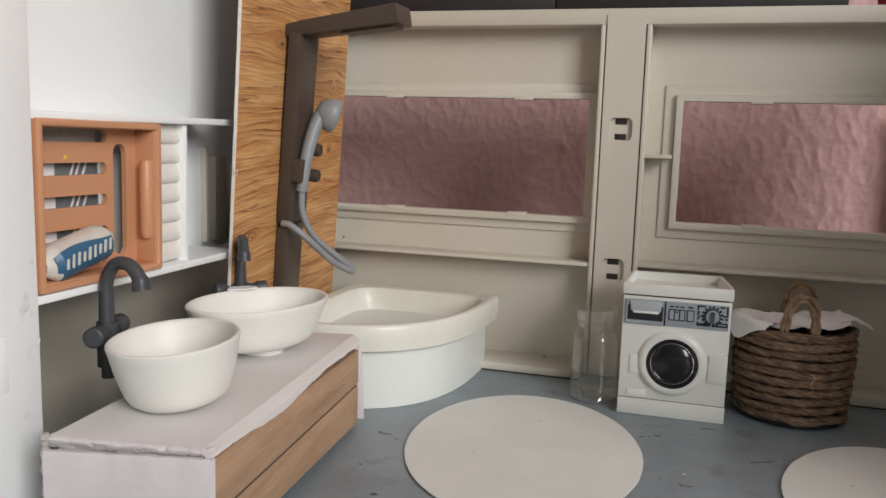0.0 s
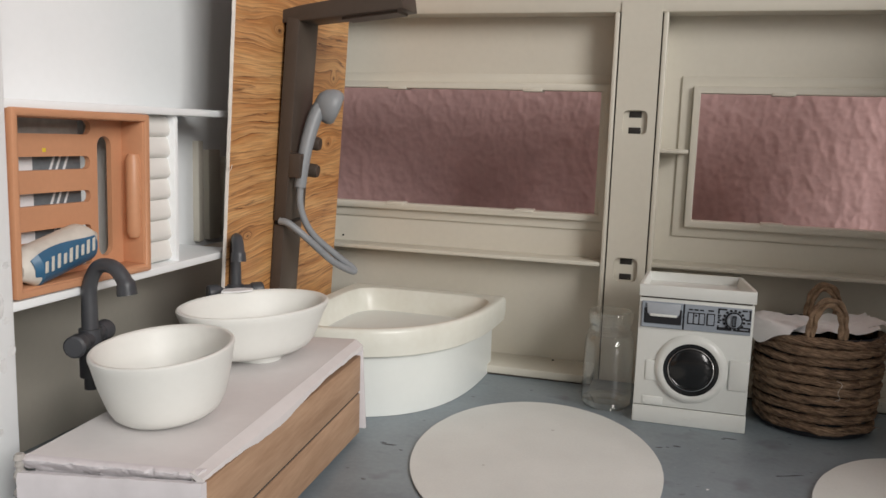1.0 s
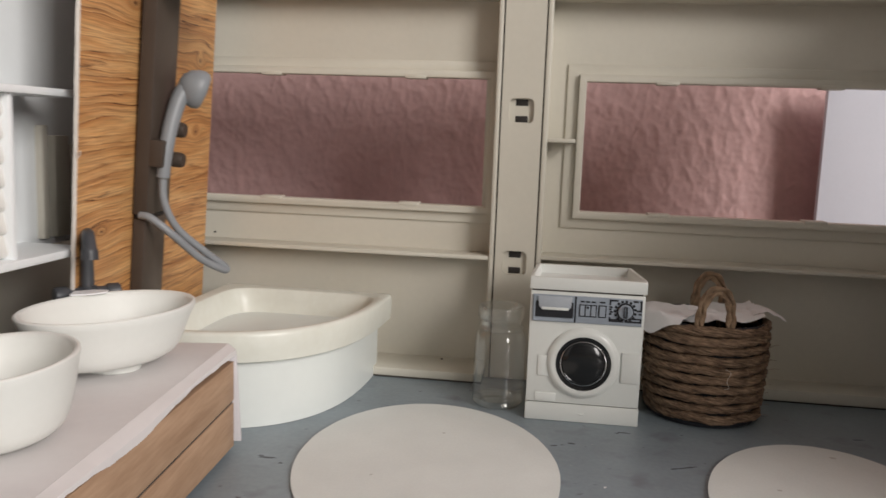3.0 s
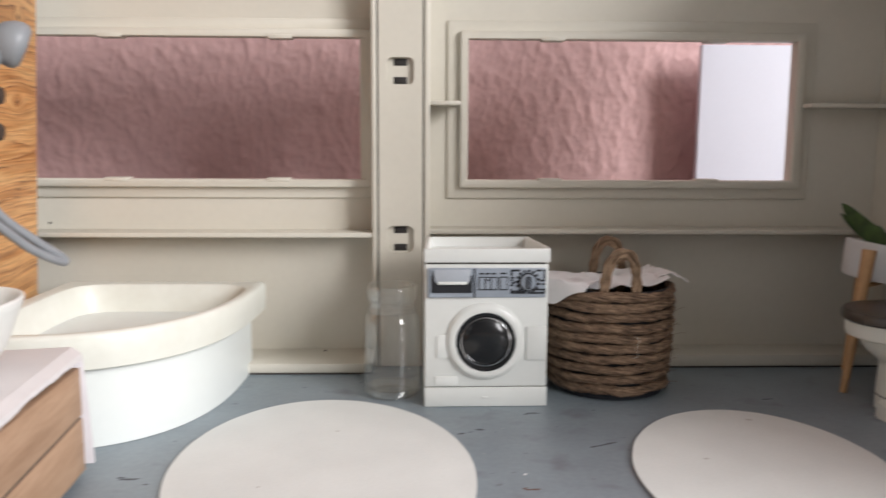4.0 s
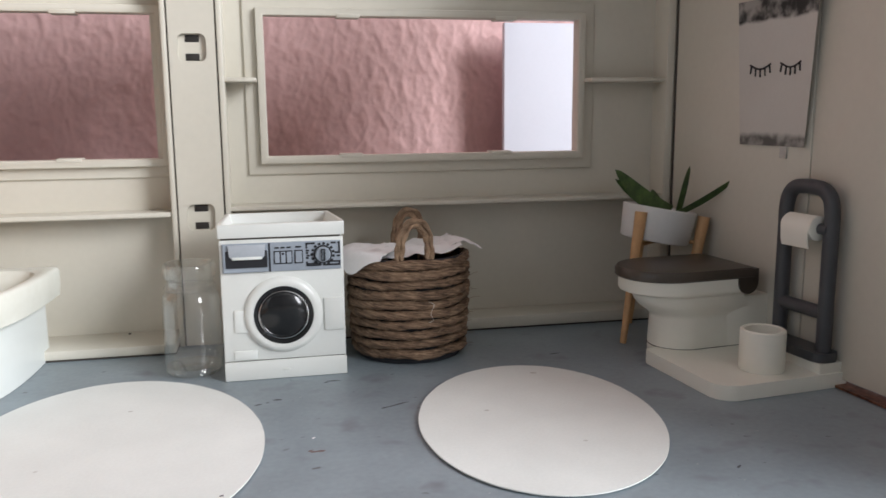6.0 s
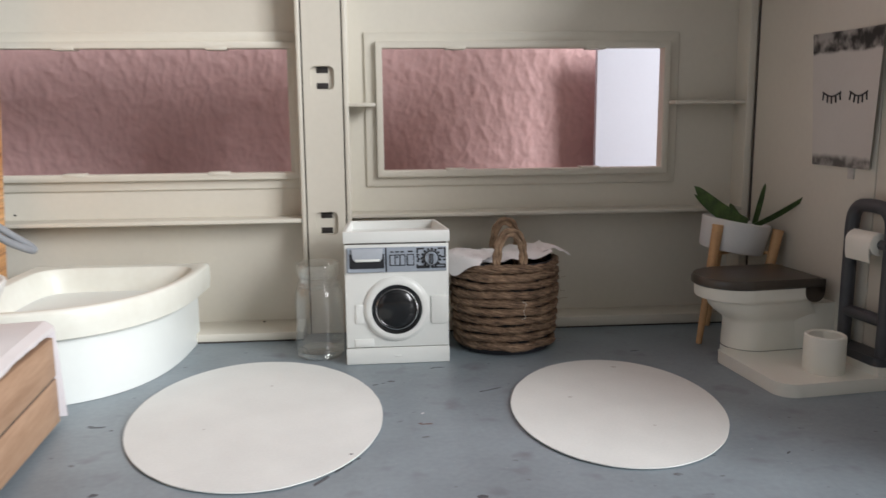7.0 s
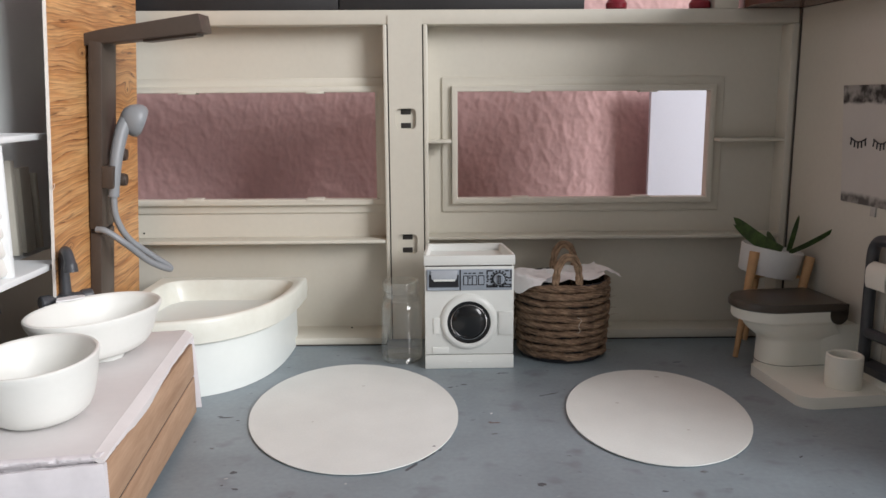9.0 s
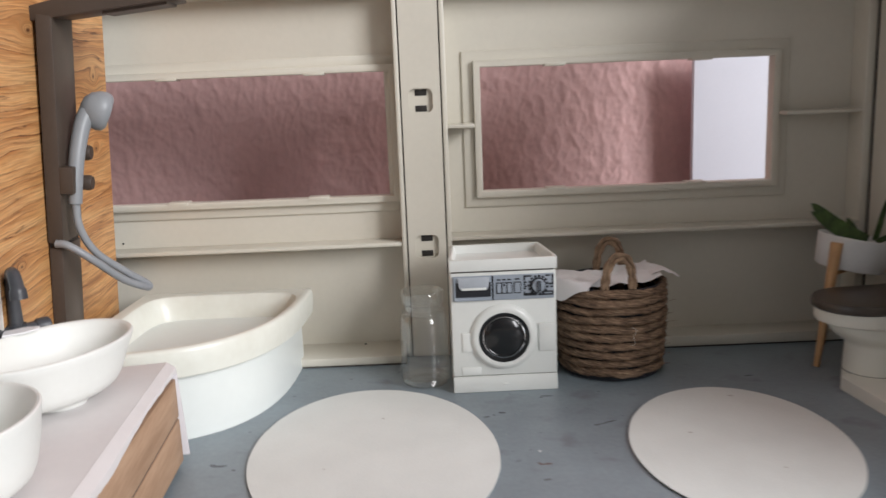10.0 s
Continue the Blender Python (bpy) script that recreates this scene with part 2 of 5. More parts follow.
M = {
    "shell": mat("ivory_plastic", (0.62, 0.588, 0.508), 0.4, var=0.035, scale=18, bump=0.05, bscale=350),
    # white raised to stand in for the stronger light on the left wall
    "shell_white": mat("lit_white_plastic", (0.845, 0.875, 0.885), 0.4, var=0.02, scale=22, bump=0.05, bscale=350),
    "floor": floor_mat(),
    "rub": mat("grey_rub_mark", (0.70, 0.715, 0.715), 0.6, var=0.12, scale=400),
    "scuff": mat("floor_scuff", (0.085, 0.09, 0.10), 0.7, var=0.3, scale=500),
    "rust": mat("floor_rust_mark", (0.15, 0.09, 0.075), 0.7, var=0.3, scale=500),
    "pink": mat("pink_wallpaper", (0.70, 0.45, 0.438), 0.75, var=0.07, scale=30, bump=0.25, bscale=260, dist=0.001),
    # unseen room walls, made dark to cut bounced light
    "plaster": mat("dark_room_wall", (0.13, 0.128, 0.123), 0.9, var=0.03, scale=4, bump=0.1, bscale=60),
    # unseen support, paled to bounce light onto the low walls
    "room_floor": mat("bounce_floor", (0.38, 0.34, 0.29), 0.5, var=0.15, scale=6),
    "white_board": mat("white_lacquer", (0.76, 0.78, 0.87), 0.5, var=0.02, scale=20, bump=0.03),
    # unseen ceiling, grey so that it bounces less light down
    "ceiling": mat("dark_ceiling_paint", (0.30, 0.30, 0.29), 0.9, var=0.03, scale=4, bump=0.1, bscale=60),
    "hole": mat("dark_hole", (0.02, 0.017, 0.015), 0.7),
    # dark fill painted into gaps for their shade, and along joints
    "groove": mat("dark_gap_fill", (0.07, 0.06, 0.05), 0.9),
    "ceramic": mat("white_ceramic", (0.80, 0.79, 0.71), 0.36, var=0.02, scale=40, bump=0.02, bscale=300),
    "bowl": mat("bowl_plastic", (0.775, 0.785, 0.75), 0.5, var=0.02, scale=40, bump=0.04, bscale=500),
    "tub": mat("tub_plastic", (0.74, 0.775, 0.75), 0.33, var=0.02, scale=30, bump=0.02, bscale=260),
    "tub_cream": mat("cream_plastic", (0.76, 0.772, 0.705), 0.3, col2=(0.69, 0.69, 0.615), scale=45, bump=0.03, bscale=260),
    "shell_shaded": mat("shaded_plastic", (0.74, 0.725, 0.69), 0.4, var=0.03, scale=30, bump=0.05, bscale=350),
    "machine": mat("machine_plastic", (0.73, 0.745, 0.715), 0.28, var=0.02, scale=50, bump=0.03),
    "panel_grey": mat("control_panel_grey", (0.30, 0.34, 0.39), 0.35, var=0.05, scale=120, bump=0.03),
    "lip_grey": mat("drawer_lip", (0.40, 0.43, 0.47), 0.35, var=0.04, scale=150, bump=0.03),
    "print_black": mat("black_print", (0.015, 0.016, 0.02), 0.4),
    "glass_dark": mat("smoked_glass", (0.012, 0.013, 0.014), 0.16, var=0.2, bump=0.0),
    "chrome": mat("chrome", (0.75, 0.75, 0.76), 0.15, metal=1.0, bump=0.0),
    "glass": glass("clear_glass"),
    "rug": mat("rug_card", (0.735, 0.765, 0.745), 0.85, var=0.05, scale=35, bump=0.2, bscale=900, dist=0.0002),
    "rug_stain": mat("rug_stain", (0.56, 0.565, 0.54), 0.9, var=0.1, scale=300),
    "rug_shadow": mat("rug_shadow_grey", (0.33, 0.31, 0.29), 0.9, var=0.15, scale=200),
    "rope": mat("jute_rope", (0.42, 0.285, 0.185), 0.9, col2=(0.16, 0.10, 0.06), scale=260, bump=0.9, bscale=1500, dist=0.0006, each=0.1),
    "coil": rope_mat(),
    "liner": mat("dark_liner", (0.014, 0.016, 0.022), 0.8, var=0.2, scale=200),
    "tissue": mat("white_tissue", (0.80, 0.80, 0.81), 0.9, var=0.03, scale=120, bump=0.4, bscale=500, dist=0.0005),
    "foam": mat("foam_board", (0.68, 0.65, 0.67), 0.8, var=0.05, scale=60, bump=0.14, bscale=350, dist=0.0006),
    "foam_grey": mat("foam_board_grey", (0.40, 0.38, 0.36), 0.9, var=0.2, scale=300, bump=0.4, bscale=900, dist=0.0006),
    "foam_top": mat("foam_board_top", (0.70, 0.675, 0.672), 0.7, var=0.03, scale=50, bump=0.12, bscale=300, dist=0.0004),
    "drawer": mat("drawer_card", (0.48, 0.315, 0.205), 0.65, col2=(0.32, 0.19, 0.112), scale=160, bump=0.15, bscale=900, each=0.04, stretch=(1, 0.06, 1)),
    "dark_backing": mat("dark_backing_card", (0.07, 0.048, 0.036), 0.9, var=0.15, scale=60),
    "wood": wood_print(),
    "torn": mat("torn_card", (0.75, 0.70, 0.64), 0.95, var=0.08, scale=200, bump=0.6, bscale=900),
    "bronze": mat("brown_plastic", (0.070, 0.052, 0.041), 0.42, var=0.08, scale=80, bump=0.05, spec=0.3),
    "hose": mat("grey_plastic", (0.25, 0.265, 0.28), 0.42, var=0.06, scale=90, bump=0.04),
    "iron": mat("anthracite_plastic", (0.054, 0.057, 0.064), 0.42, var=0.1, scale=90, bump=0.06),
    "crate": mat("terracotta_plastic", (0.565, 0.28, 0.155), 0.42, var=0.05, scale=50, bump=0.05),
    "bag_grey": mat("grey_bag", (0.16, 0.18, 0.195), 0.5, var=0.15, scale=90),
    "blue": mat("blue_print", (0.026, 0.115, 0.215), 0.4, var=0.1, scale=160),
    "yellow": mat("yellow_tone", (0.75, 0.55, 0.05), 0.5),
    "seat": mat("brown_seat", (0.055, 0.044, 0.034), 0.34, var=0.12, scale=60, bump=0.06),
    "stick": mat("beech_stick", (0.56, 0.33, 0.16), 0.6, var=0.14, scale=120, bump=0.15),
    "pot": mat("ribbed_pot", (0.74, 0.74, 0.73), 0.55, var=0.04, scale=80),
    "leaf": mat("agave_leaf", (0.075, 0.135, 0.035), 0.4, col2=(0.02, 0.042, 0.014), scale=160, bump=0.2, bscale=500, each=0.2),
    "paper": poster_mat(),
    "wrapper": mat("soft_wrapper", (0.58, 0.555, 0.50), 0.55, var=0.08, scale=200, bump=0.4, bscale=500, dist=0.0005),
    "mid_grey": mat("mid_grey_matt", (0.47, 0.45, 0.42), 0.8, var=0.15, scale=200),
    "black": mat("black_box", (0.018, 0.017, 0.018), 0.6, var=0.2),
    "red": mat("red_plastic", (0.22, 0.012, 0.025), 0.4),
    "brown": mat("brown_wood", (0.10, 0.035, 0.02), 0.25, var=0.3, scale=60),
    "copper": mat("copper_strip", (0.42, 0.20, 0.12), 0.35, metal=0.8, col2=(0.10, 0.04, 0.03), scale=260),
}

# ---- builders ----


def bevelled(bm, width, seg=2, angle=40):
    if width:
        edges = [e for e in bm.edges if len(e.link_faces) == 2 and e.calc_face_angle(0) > radians(angle)]
        bmesh.ops.bevel(bm, geom=edges, offset=width, segments=seg, affect="EDGES", profile=0.5, clamp_overlap=True)
    return bm


def box(lo, hi, bev=0.0, bm=None, seg=2):
    b = bmesh.new()
    bmesh.ops.create_cube(b, size=1)
    for v in b.verts:
        v.co = [l + (h - l) * (c + 0.5) for l, h, c in zip(lo, hi, v.co)]
    bevelled(b, bev, seg)
    return joined(bm, b)


def joined(bm, other):
    if bm is None:
        return other
    me = bpy.data.meshes.new("tmp")
    other.to_mesh(me)
    other.free()
    bm.from_mesh(me)
    bpy.data.meshes.remove(me)
    return bm


def prism(points, z0, z1, bev=0.0, bm=None, seg=2, angle=40):
    """An upright prism over a plan outline (counter-clockwise)."""
    b = bmesh.new()
    low = [b.verts.new((x, y, z0)) for x, y in points]
    top = [b.verts.new((x, y, z1)) for x, y in points]
    b.faces.new(low[::-1])
    b.faces.new(top)
    n = len(points)
    for k in range(n):
        b.faces.new((low[k], low[(k + 1) % n], top[(k + 1) % n], top[k]))
    bevelled(b, bev, seg, angle)
    return joined(bm, b)


def loft(rings, close_ends=(True, True), bm=None):
    """Skin over rings of equal counts of points."""
    b = bmesh.new()
    rows = [[b.verts.new(p) for p in ring] for ring in rings]
    n = len(rows[0])
    for r0, r1 in zip(rows, rows[1:]):
        for k in range(n):
            b.faces.new((r0[k], r0[(k + 1) % n], r1[(k + 1) % n], r1[k]))
    if close_ends[0]:
        b.faces.new(rows[0][::-1])
    if close_ends[1]:
        b.faces.new(rows[-1])
    bmesh.ops.recalc_face_normals(b, faces=b.faces)
    return joined(bm, b)


def lathe(profile, seg=48, sx=1.0, sy=1.0, centre=(0, 0), ends=(True, True), bm=None):
    return loft([[(centre[0] + r * sx * math.cos(2 * math.pi * k / seg), centre[1] + r * sy * math.sin(2 * math.pi * k / seg), z) for k in range(seg)] for r, z in profile], ends, bm)


def smooth_path(points, n=8):
    """Catmull-Rom points through a way."""
    p = [Vector(q) for q in points]
    p = [2 * p[0] - p[1]] + p + [2 * p[-1] - p[-2]]
    out = []
    for a, b, c, d in zip(p, p[1:], p[2:], p[3:]):
        for k in range(n):
            t = k / n
            out.append(0.5 * ((2 * b) + (c - a) * t + (2 * a - 5 * b + 4 * c - d) * t * t + (3 * b - a - 3 * c + d) * t ** 3))
    return out + [p[-2]]


def tube(points, radius, seg=12, smooth=8, bm=None, twist=0.0, groove=0.0, strands=3, cap=True):
    """A round tube along a way; radius a number or a function of 0..1; twist and groove make it a laid rope."""
    way = smooth_path(points, smooth) if smooth else [Vector(q) for q in points]
    rings, up = [], Vector((0, 0, 1))
    length = 0.0
    side = None
    for k, p in enumerate(way):
        ahead = (way[min(k + 1, len(way) - 1)] - way[max(k - 1, 0)]).normalized()
        if side is None:
            side = ahead.orthogonal().normalized()
        side = (side - ahead * side.dot(ahead)).normalized()
        other = ahead.cross(side)
        if k:
            length += (p - way[k - 1]).length
        r = radius(k / (len(way) - 1)) if callable(radius) else radius
        ring = []
        for j in range(seg):
            a = 2 * math.pi * j / seg
            rr = r * (1 + groove * math.cos(strands * a + twist * length)) if groove else r
            ring.append(p + (side * math.cos(a) + other * math.sin(a)) * rr)
        rings.append(ring)
    return loft(rings, (cap, cap), bm)


def part(name, bm, material, parent, label="", smooth=True, kind=""):
    """One mesh object under a thing or part."""
    me = bpy.data.meshes.new(name)
    bm.to_mesh(me)
    bm.free()
    me.materials.append(M[material])
    if smooth:
        me.shade_smooth()
        me.set_sharp_from_angle(angle=radians(38))
    ob = new(name, me)
    ob.parent = parent
    return tagged(ob, label, kind=kind) if label or kind else ob


def thing(name, label, category, m=None, group="", kind=""):
    ob = new(name)
    ob.empty_display_size = 0.01
    if m is not None:
        ob.matrix_world = m
    return tagged(ob, label, category, group, kind)


def piece(name, bm, material, label, category, kind="structure", smooth=True):
    """A mesh at the top level: a wall, a floor, a rug."""
    ob = part(name, bm, material, None, smooth=smooth)
    return tagged(ob, label, category, kind=kind)


def bar(name, parent, lo, hi, material="print_black", bev=0.0):
    return part(name, box(lo, hi, bev), material, parent, smooth=False)


# ---- setting: the toy house ----
FRONT, PANEL, BACK = 0.470, 0.485, 0.489
LEFT, RIGHT = -0.165, 0.2254
piece("floor", box((-0.2325, 0.02, -0.004), (0.262, 0.489, 0.0), 0.0), "floor", "grey-blue speckled vinyl floor with dark scuffs", "floor", smooth=False)
FLOOR = bpy.data.objects["floor"]


def scuff(x, y, length, width, turn, material="scuff"):
    """A flat irregular rubbed mark on the floor."""
    pts = []
    for k in range(22):
        a = 2 * math.pi * k / 22
        r = 1 + 0.55 * noise.noise(Vector((math.cos(a) * 1.7, math.sin(a) * 1.7, x * 900)))
        pts.append((length * r * math.cos(a), width * r * math.sin(a)))
    b = prism(pts, 0.00002, 0.00007)
    ob = part("scuff", b, material, FLOOR, smooth=False)
    ob.matrix_local = pose(x, y, 0, 0, 0, turn)


for x, y, ln, wd, turn in ((0.0469, 0.2709, 0.0017, 0.0014, 0), (-0.0782, 0.2848, 0.0014, 0.0012, 10), (-0.0740, 0.2702, 0.0013, 0.0005, -10), (-0.0800, 0.2735, 0.0006, 0.0005, 0), (-0.0052, 0.2876, 0.0042, 0.0008, 55), (0.0008, 0.2962, 0.0030, 0.0006, 53), (0.0036, 0.3003, 0.0022, 0.0005, 56), (0.0070, 0.3040, 0.0012, 0.0004, 50), (0.0655, 0.3711, 0.0044, 0.0005, 26), (0.0600, 0.3686, 0.0016, 0.0005, 22),
                           (0.0134, 0.3823, 0.0014, 0.0005, 20), (0.0205, 0.3863, 0.0018, 0.0006, 0), (0.0168, 0.3838, 0.0006, 0.0003, 0), (0.0433, 0.4042, 0.0026, 0.0005, -5), (0.0405, 0.4030, 0.0009, 0.0004, 0), (-0.0950, 0.3440, 0.0030, 0.0006, 4), (-0.0985, 0.3452, 0.0012, 0.0004, 0), (-0.0890, 0.3400, 0.0008, 0.0004, 0), (0.0818, 0.3022, 0.0013, 0.0007, 20), (0.0940, 0.2640, 0.0012, 0.0006, 0), (0.1450, 0.4200, 0.0022, 0.0005, 10), (0.1600, 0.2930, 0.0012, 0.0005, 40)):
    scuff(x, y, ln, wd, turn)
scuff(0.0332, 0.3338, 0.0024, 0.0006, 5, "rust")
scuff(0.0309, 0.3347, 0.0010, 0.0004, 20, "rust")
scuff(0.0323, 0.3453, 0.0007, 0.0005, 60, "tissue")


def panel_with_opening(x0, x1, z0, z1, ox0, ox1, oz0, oz1, y0, y1):
    b = box((x0, y0, z0), (x1, y1, oz0))
    box((x0, y0, oz1), (x1, y1, z1), 0, b)
    box((x0, y0, oz0), (ox0, y1, oz1), 0, b)
    box((ox1, y0, oz0), (x1, y1, oz1), 0, b)
    return b


def ring_frame(x0, x1, z0, z1, w, y0, y1, bev=0.0004):
    """A rectangular frame of square bars, mitred into one mesh."""
    b = bmesh.new()
    o = [(x0, z0), (x1, z0), (x1, z1), (x0, z1)]
    i = [(x0 + w, z0 + w), (x1 - w, z0 + w), (x1 - w, z1 - w), (x0 + w, z1 - w)]
    vs = [[b.verts.new((x, y, z)) for x, z in ps] for y in (y0, y1) for ps in (o, i)]
    for k in range(4):
        j = (k + 1) % 4
        b.faces.new((vs[0][k], vs[0][j], vs[1][j], vs[1][k]))
        b.faces.new((vs[2][j], vs[2][k], vs[3][k], vs[3][j]))
        b.faces.new((vs[0][j], vs[0][k], vs[2][k], vs[2][j]))
        b.faces.new((vs[1][k], vs[1][j], vs[3][j], vs[3][k]))
    bmesh.ops.recalc_face_normals(b, faces=b.faces)
    return bevelled(b, bev, 2)


back_wall = thing("wall_north", "ivory plastic toy-house back wall with two window openings", "wall", kind="structure")
WINDOWS = ((-0.1848, -0.0276), (0.0206, 0.1774))
WZ0, WZ1 = 0.0885, 0.1548
part("wall_panel", panel_with_opening(-0.195, -0.0245, 0.0, 0.1985, WINDOWS[0][0] - 0.001, WINDOWS[0][1] + 0.001, WZ0 - 0.001, WZ1 + 0.001, PANEL, BACK), "shell", back_wall, smooth=False)
part("wall_panel", panel_with_opening(0.0025, 0.2245, 0.0, 0.1985, WINDOWS[1][0] - 0.001, WINDOWS[1][1] + 0.001, WZ0 - 0.001, WZ1 + 0.001, PANEL, BACK), "shell", back_wall, smooth=False)
part("top_rail", box((-0.195, FRONT, 0.1937), (0.2246, BACK + 0.001, 0.2022), 0.0008), "shell", back_wall)
part("base_gap", box((-0.194, 0.4585, 0.0001), (-0.0244, PANEL, 0.0010), 0.0), "groove", back_wall, smooth=False)
part("base_gap", box((0.0024, 0.4670, 0.0001), (0.2243, PANEL, 0.0010), 0.0), "groove", back_wall, smooth=False)
part("base_rail", box((-0.195, 0.4578, 0.0009), (-0.0243, PANEL + 0.001, 0.0052), 0.0007), "shell", back_wall)
part("base_rail", box((0.0023, 0.4663, 0.0009), (0.2244, PANEL + 0.001, 0.0066), 0.0007), "shell", back_wall)
part("ledge", box((-0.195, FRONT + 0.0002, 0.0622), (-0.0243, PANEL + 0.001, 0.0645), 0.0006), "shell", back_wall)
part("ledge", box((0.0023, FRONT + 0.0002, 0.0640), (0.2216, PANEL + 0.001, 0.0662), 0.0006), "shell", back_wall)
part("rib", box((0.0023, FRONT + 0.001, 0.1236), (0.0168, PANEL + 0.001, 0.1256), 0.0005), "shell", back_wall)
part("rib", box((0.1805, FRONT + 0.001, 0.1236), (0.2216, PANEL + 0.001, 0.1256), 0.0005), "shell", back_wall)
part("stile", box((0.2206, FRONT, 0.0002), (0.2251, BACK, 0.1936), 0.0006), "shell", back_wall)
for x0, x1 in ((-0.0240, -0.0216), (0.0001, 0.0026)):
    part("stile", box((x0, FRONT - 0.0004, 0.0003), (x1, BACK - 0.0005, 0.1938), 0.0006), "shell", back_wall)
# the post between the two halves, with its two sockets
part("post", box((-0.0218, FRONT + 0.0022, 0.0002), (0.0003, BACK - 0.001, 0.2016), 0.0), "groove", back_wall, "dark gap round the clip-in post cover")
SOCKETS = (0.0618, 0.1386)
for z0, z1 in ((0.0008, SOCKETS[0] - 0.0062), (SOCKETS[0] + 0.0062, SOCKETS[1] - 0.0062), (SOCKETS[1] + 0.0062, 0.1990)):
    part("post_cover", box((-0.0208, FRONT - 0.0008, z0), (-0.0006, FRONT + 0.003, z1), 0.0), "shell", back_wall, smooth=False)
for zc in SOCKETS:
    for x0, x1 in ((-0.0208, -0.0170), (-0.0046, -0.0006)):
        part("post_cover", box((x0, FRONT - 0.0008, zc - 0.0062), (x1, FRONT + 0.003, zc + 0.0062), 0.0), "shell", back_wall, smooth=False)
    socket = part("socket", box((-0.0172, FRONT + 0.0016, zc - 0.0064), (-0.0044, FRONT + 0.003, zc + 0.0064), 0.0), "shell", back_wall, smooth=False)
    for dz in (-0.0041, 0.0041):
        part("hole", box((-0.0139, FRONT + 0.0013, zc + dz - 0.0016), (-0.0077, FRONT + 0.002, zc + dz + 0.0016), 0.0003), "hole", socket)
    # rounded corners of the socket's mouth
    for sx in (-1, 1):
        for sz in (-1, 1):
            cx, cz = -0.0108 + sx * 0.0062, zc + sz * 0.0062
            pts = [(cx, cz)] + [(cx - sx * 0.003 + sx * 0.003 * math.cos(a), cz - sz * 0.003 + sz * 0.003 * math.sin(a)) for a in [k * math.pi / 12 for k in range(7)]]
            b = bmesh.new()
            f = [b.verts.new((x, FRONT - 0.0008, z)) for x, z in pts]
            g = [b.verts.new((x, FRONT + 0.001, z)) for x, z in pts]
            b.faces.new(f)
            for k in range(len(f)):
                b.faces.new((f[k], f[(k + 1) % len(f)], g[(k + 1) % len(f)], g[k]))
            bmesh.ops.recalc_face_normals(b, faces=b.faces)
            part("socket_corner", b, "shell", socket)

for n, (x0, x1) in enumerate(WINDOWS):
    win = thing("window_%d" % (n + 1), "unglazed window with a stepped ivory plastic frame", "window", pose((x0 + x1) / 2, PANEL, WZ0), kind="structure")
    w, h = (x1 - x0) / 2, WZ1 - WZ0
    part("outer_step", ring_frame(-w - 0.0094, w + (0.0088 if n else 0.0033), -0.0087, h + 0.0085, 0.0058, -0.0014, 0.0004, 0.0005), "shell", win)
    part("window_frame", ring_frame(-w - 0.0034, w + 0.0034, -0.0034, h + 0.0034, 0.0036, -0.0045, 0.0042, 0.0005), "shell", win)
    for x, z in ((-w + 0.04, 0.0), (-w + 0.116, 0.0), (-w + 0.04, h), (-w + 0.118, h)):
        part("clip", box((x - 0.0055, -0.0048, z - (0.0008 if z == 0 else 0.0010)), (x + 0.0055, 0.0035, z + (0.0010 if z == 0 else 0.0008)), 0.0003), "shell", win)
speck = tagged(part("dust_speck", lathe([(0.0002, 0), (0.0007, 0.0002), (0.0006, 0.0006), (0.0001, 0.0008)], 8), "hole", None), "dark crumb of dust on the wall's base rail", "dust")
speck.location = (-0.0478, 0.4800, 0.0052)

# right-hand wall, turned a little outwards
TURN_R = math.degrees(math.atan2(0.0148, 0.125))
wall_e = thing("wall_east", "smooth ivory plastic side wall of the toy house", "wall", pose(RIGHT, 0.4695, 0.0, 0, 0, TURN_R), kind="structure")
part("wall_panel", box((0.0004, -0.0955, 0.003), (0.014, 0.015, 0.2022), 0.0005), "shell", wall_e)
part("wall_panel", box((0.0006, -0.262, 0.003), (0.014, -0.0959, 0.2022), 0.0005), "shell", wall_e)
part("seam", box((-0.0002, -0.0005, 0.003), (0.0006, 0.0004, 0.2018), 0.0), "groove", wall_e, "dark seam in the corner", smooth=False)
strip = thing("copper_strip", "torn copper-coloured foil strip lying along the wall foot", "strip", pose(RIGHT, 0.4695, 0.0, 0, 0, TURN_R))
part("foil", prism([(-0.0030, -0.240), (0.0042, -0.24), (0.0046, -0.118), (-0.0026, -0.116), (-0.0038, -0.15), (-0.0022, -0.19)], 0.0003, 0.0013, 0.0003), "copper", strip)

# left-hand wall with its shelf compartments
wall_w = thing("wall_west", "white plastic side wall with ledges and an end post", "wall", kind="structure")
LP = -0.192
part("wall_panel", box((LP - 0.004, 0.19, 0.0761), (LP, 0.4838, 0.262), 0.0), "shell_white", wall_w, smooth=False)
# depth and ivory tone are made up to imitate the shade below the ledge
part("lower_panel", box((LP - 0.040, 0.19, 0.0001), (LP - 0.036, 0.4838, 0.0760), 0.0), "shell", wall_w, "ivory panel below the ledge, sunk and toned down for shade", smooth=False)
part("lower_back", box((LP - 0.0399, 0.4839, 0.0001), (LP - 0.003, 0.4880, 0.0759), 0.0), "shell", wall_w, smooth=False)
part("post_slot", box((LEFT - 0.0006, 0.2000, 0.0525), (LEFT + 0.0003, 0.2057, 0.0690), 0.0002), "shell_white", wall_w, "shallow slot in the post")
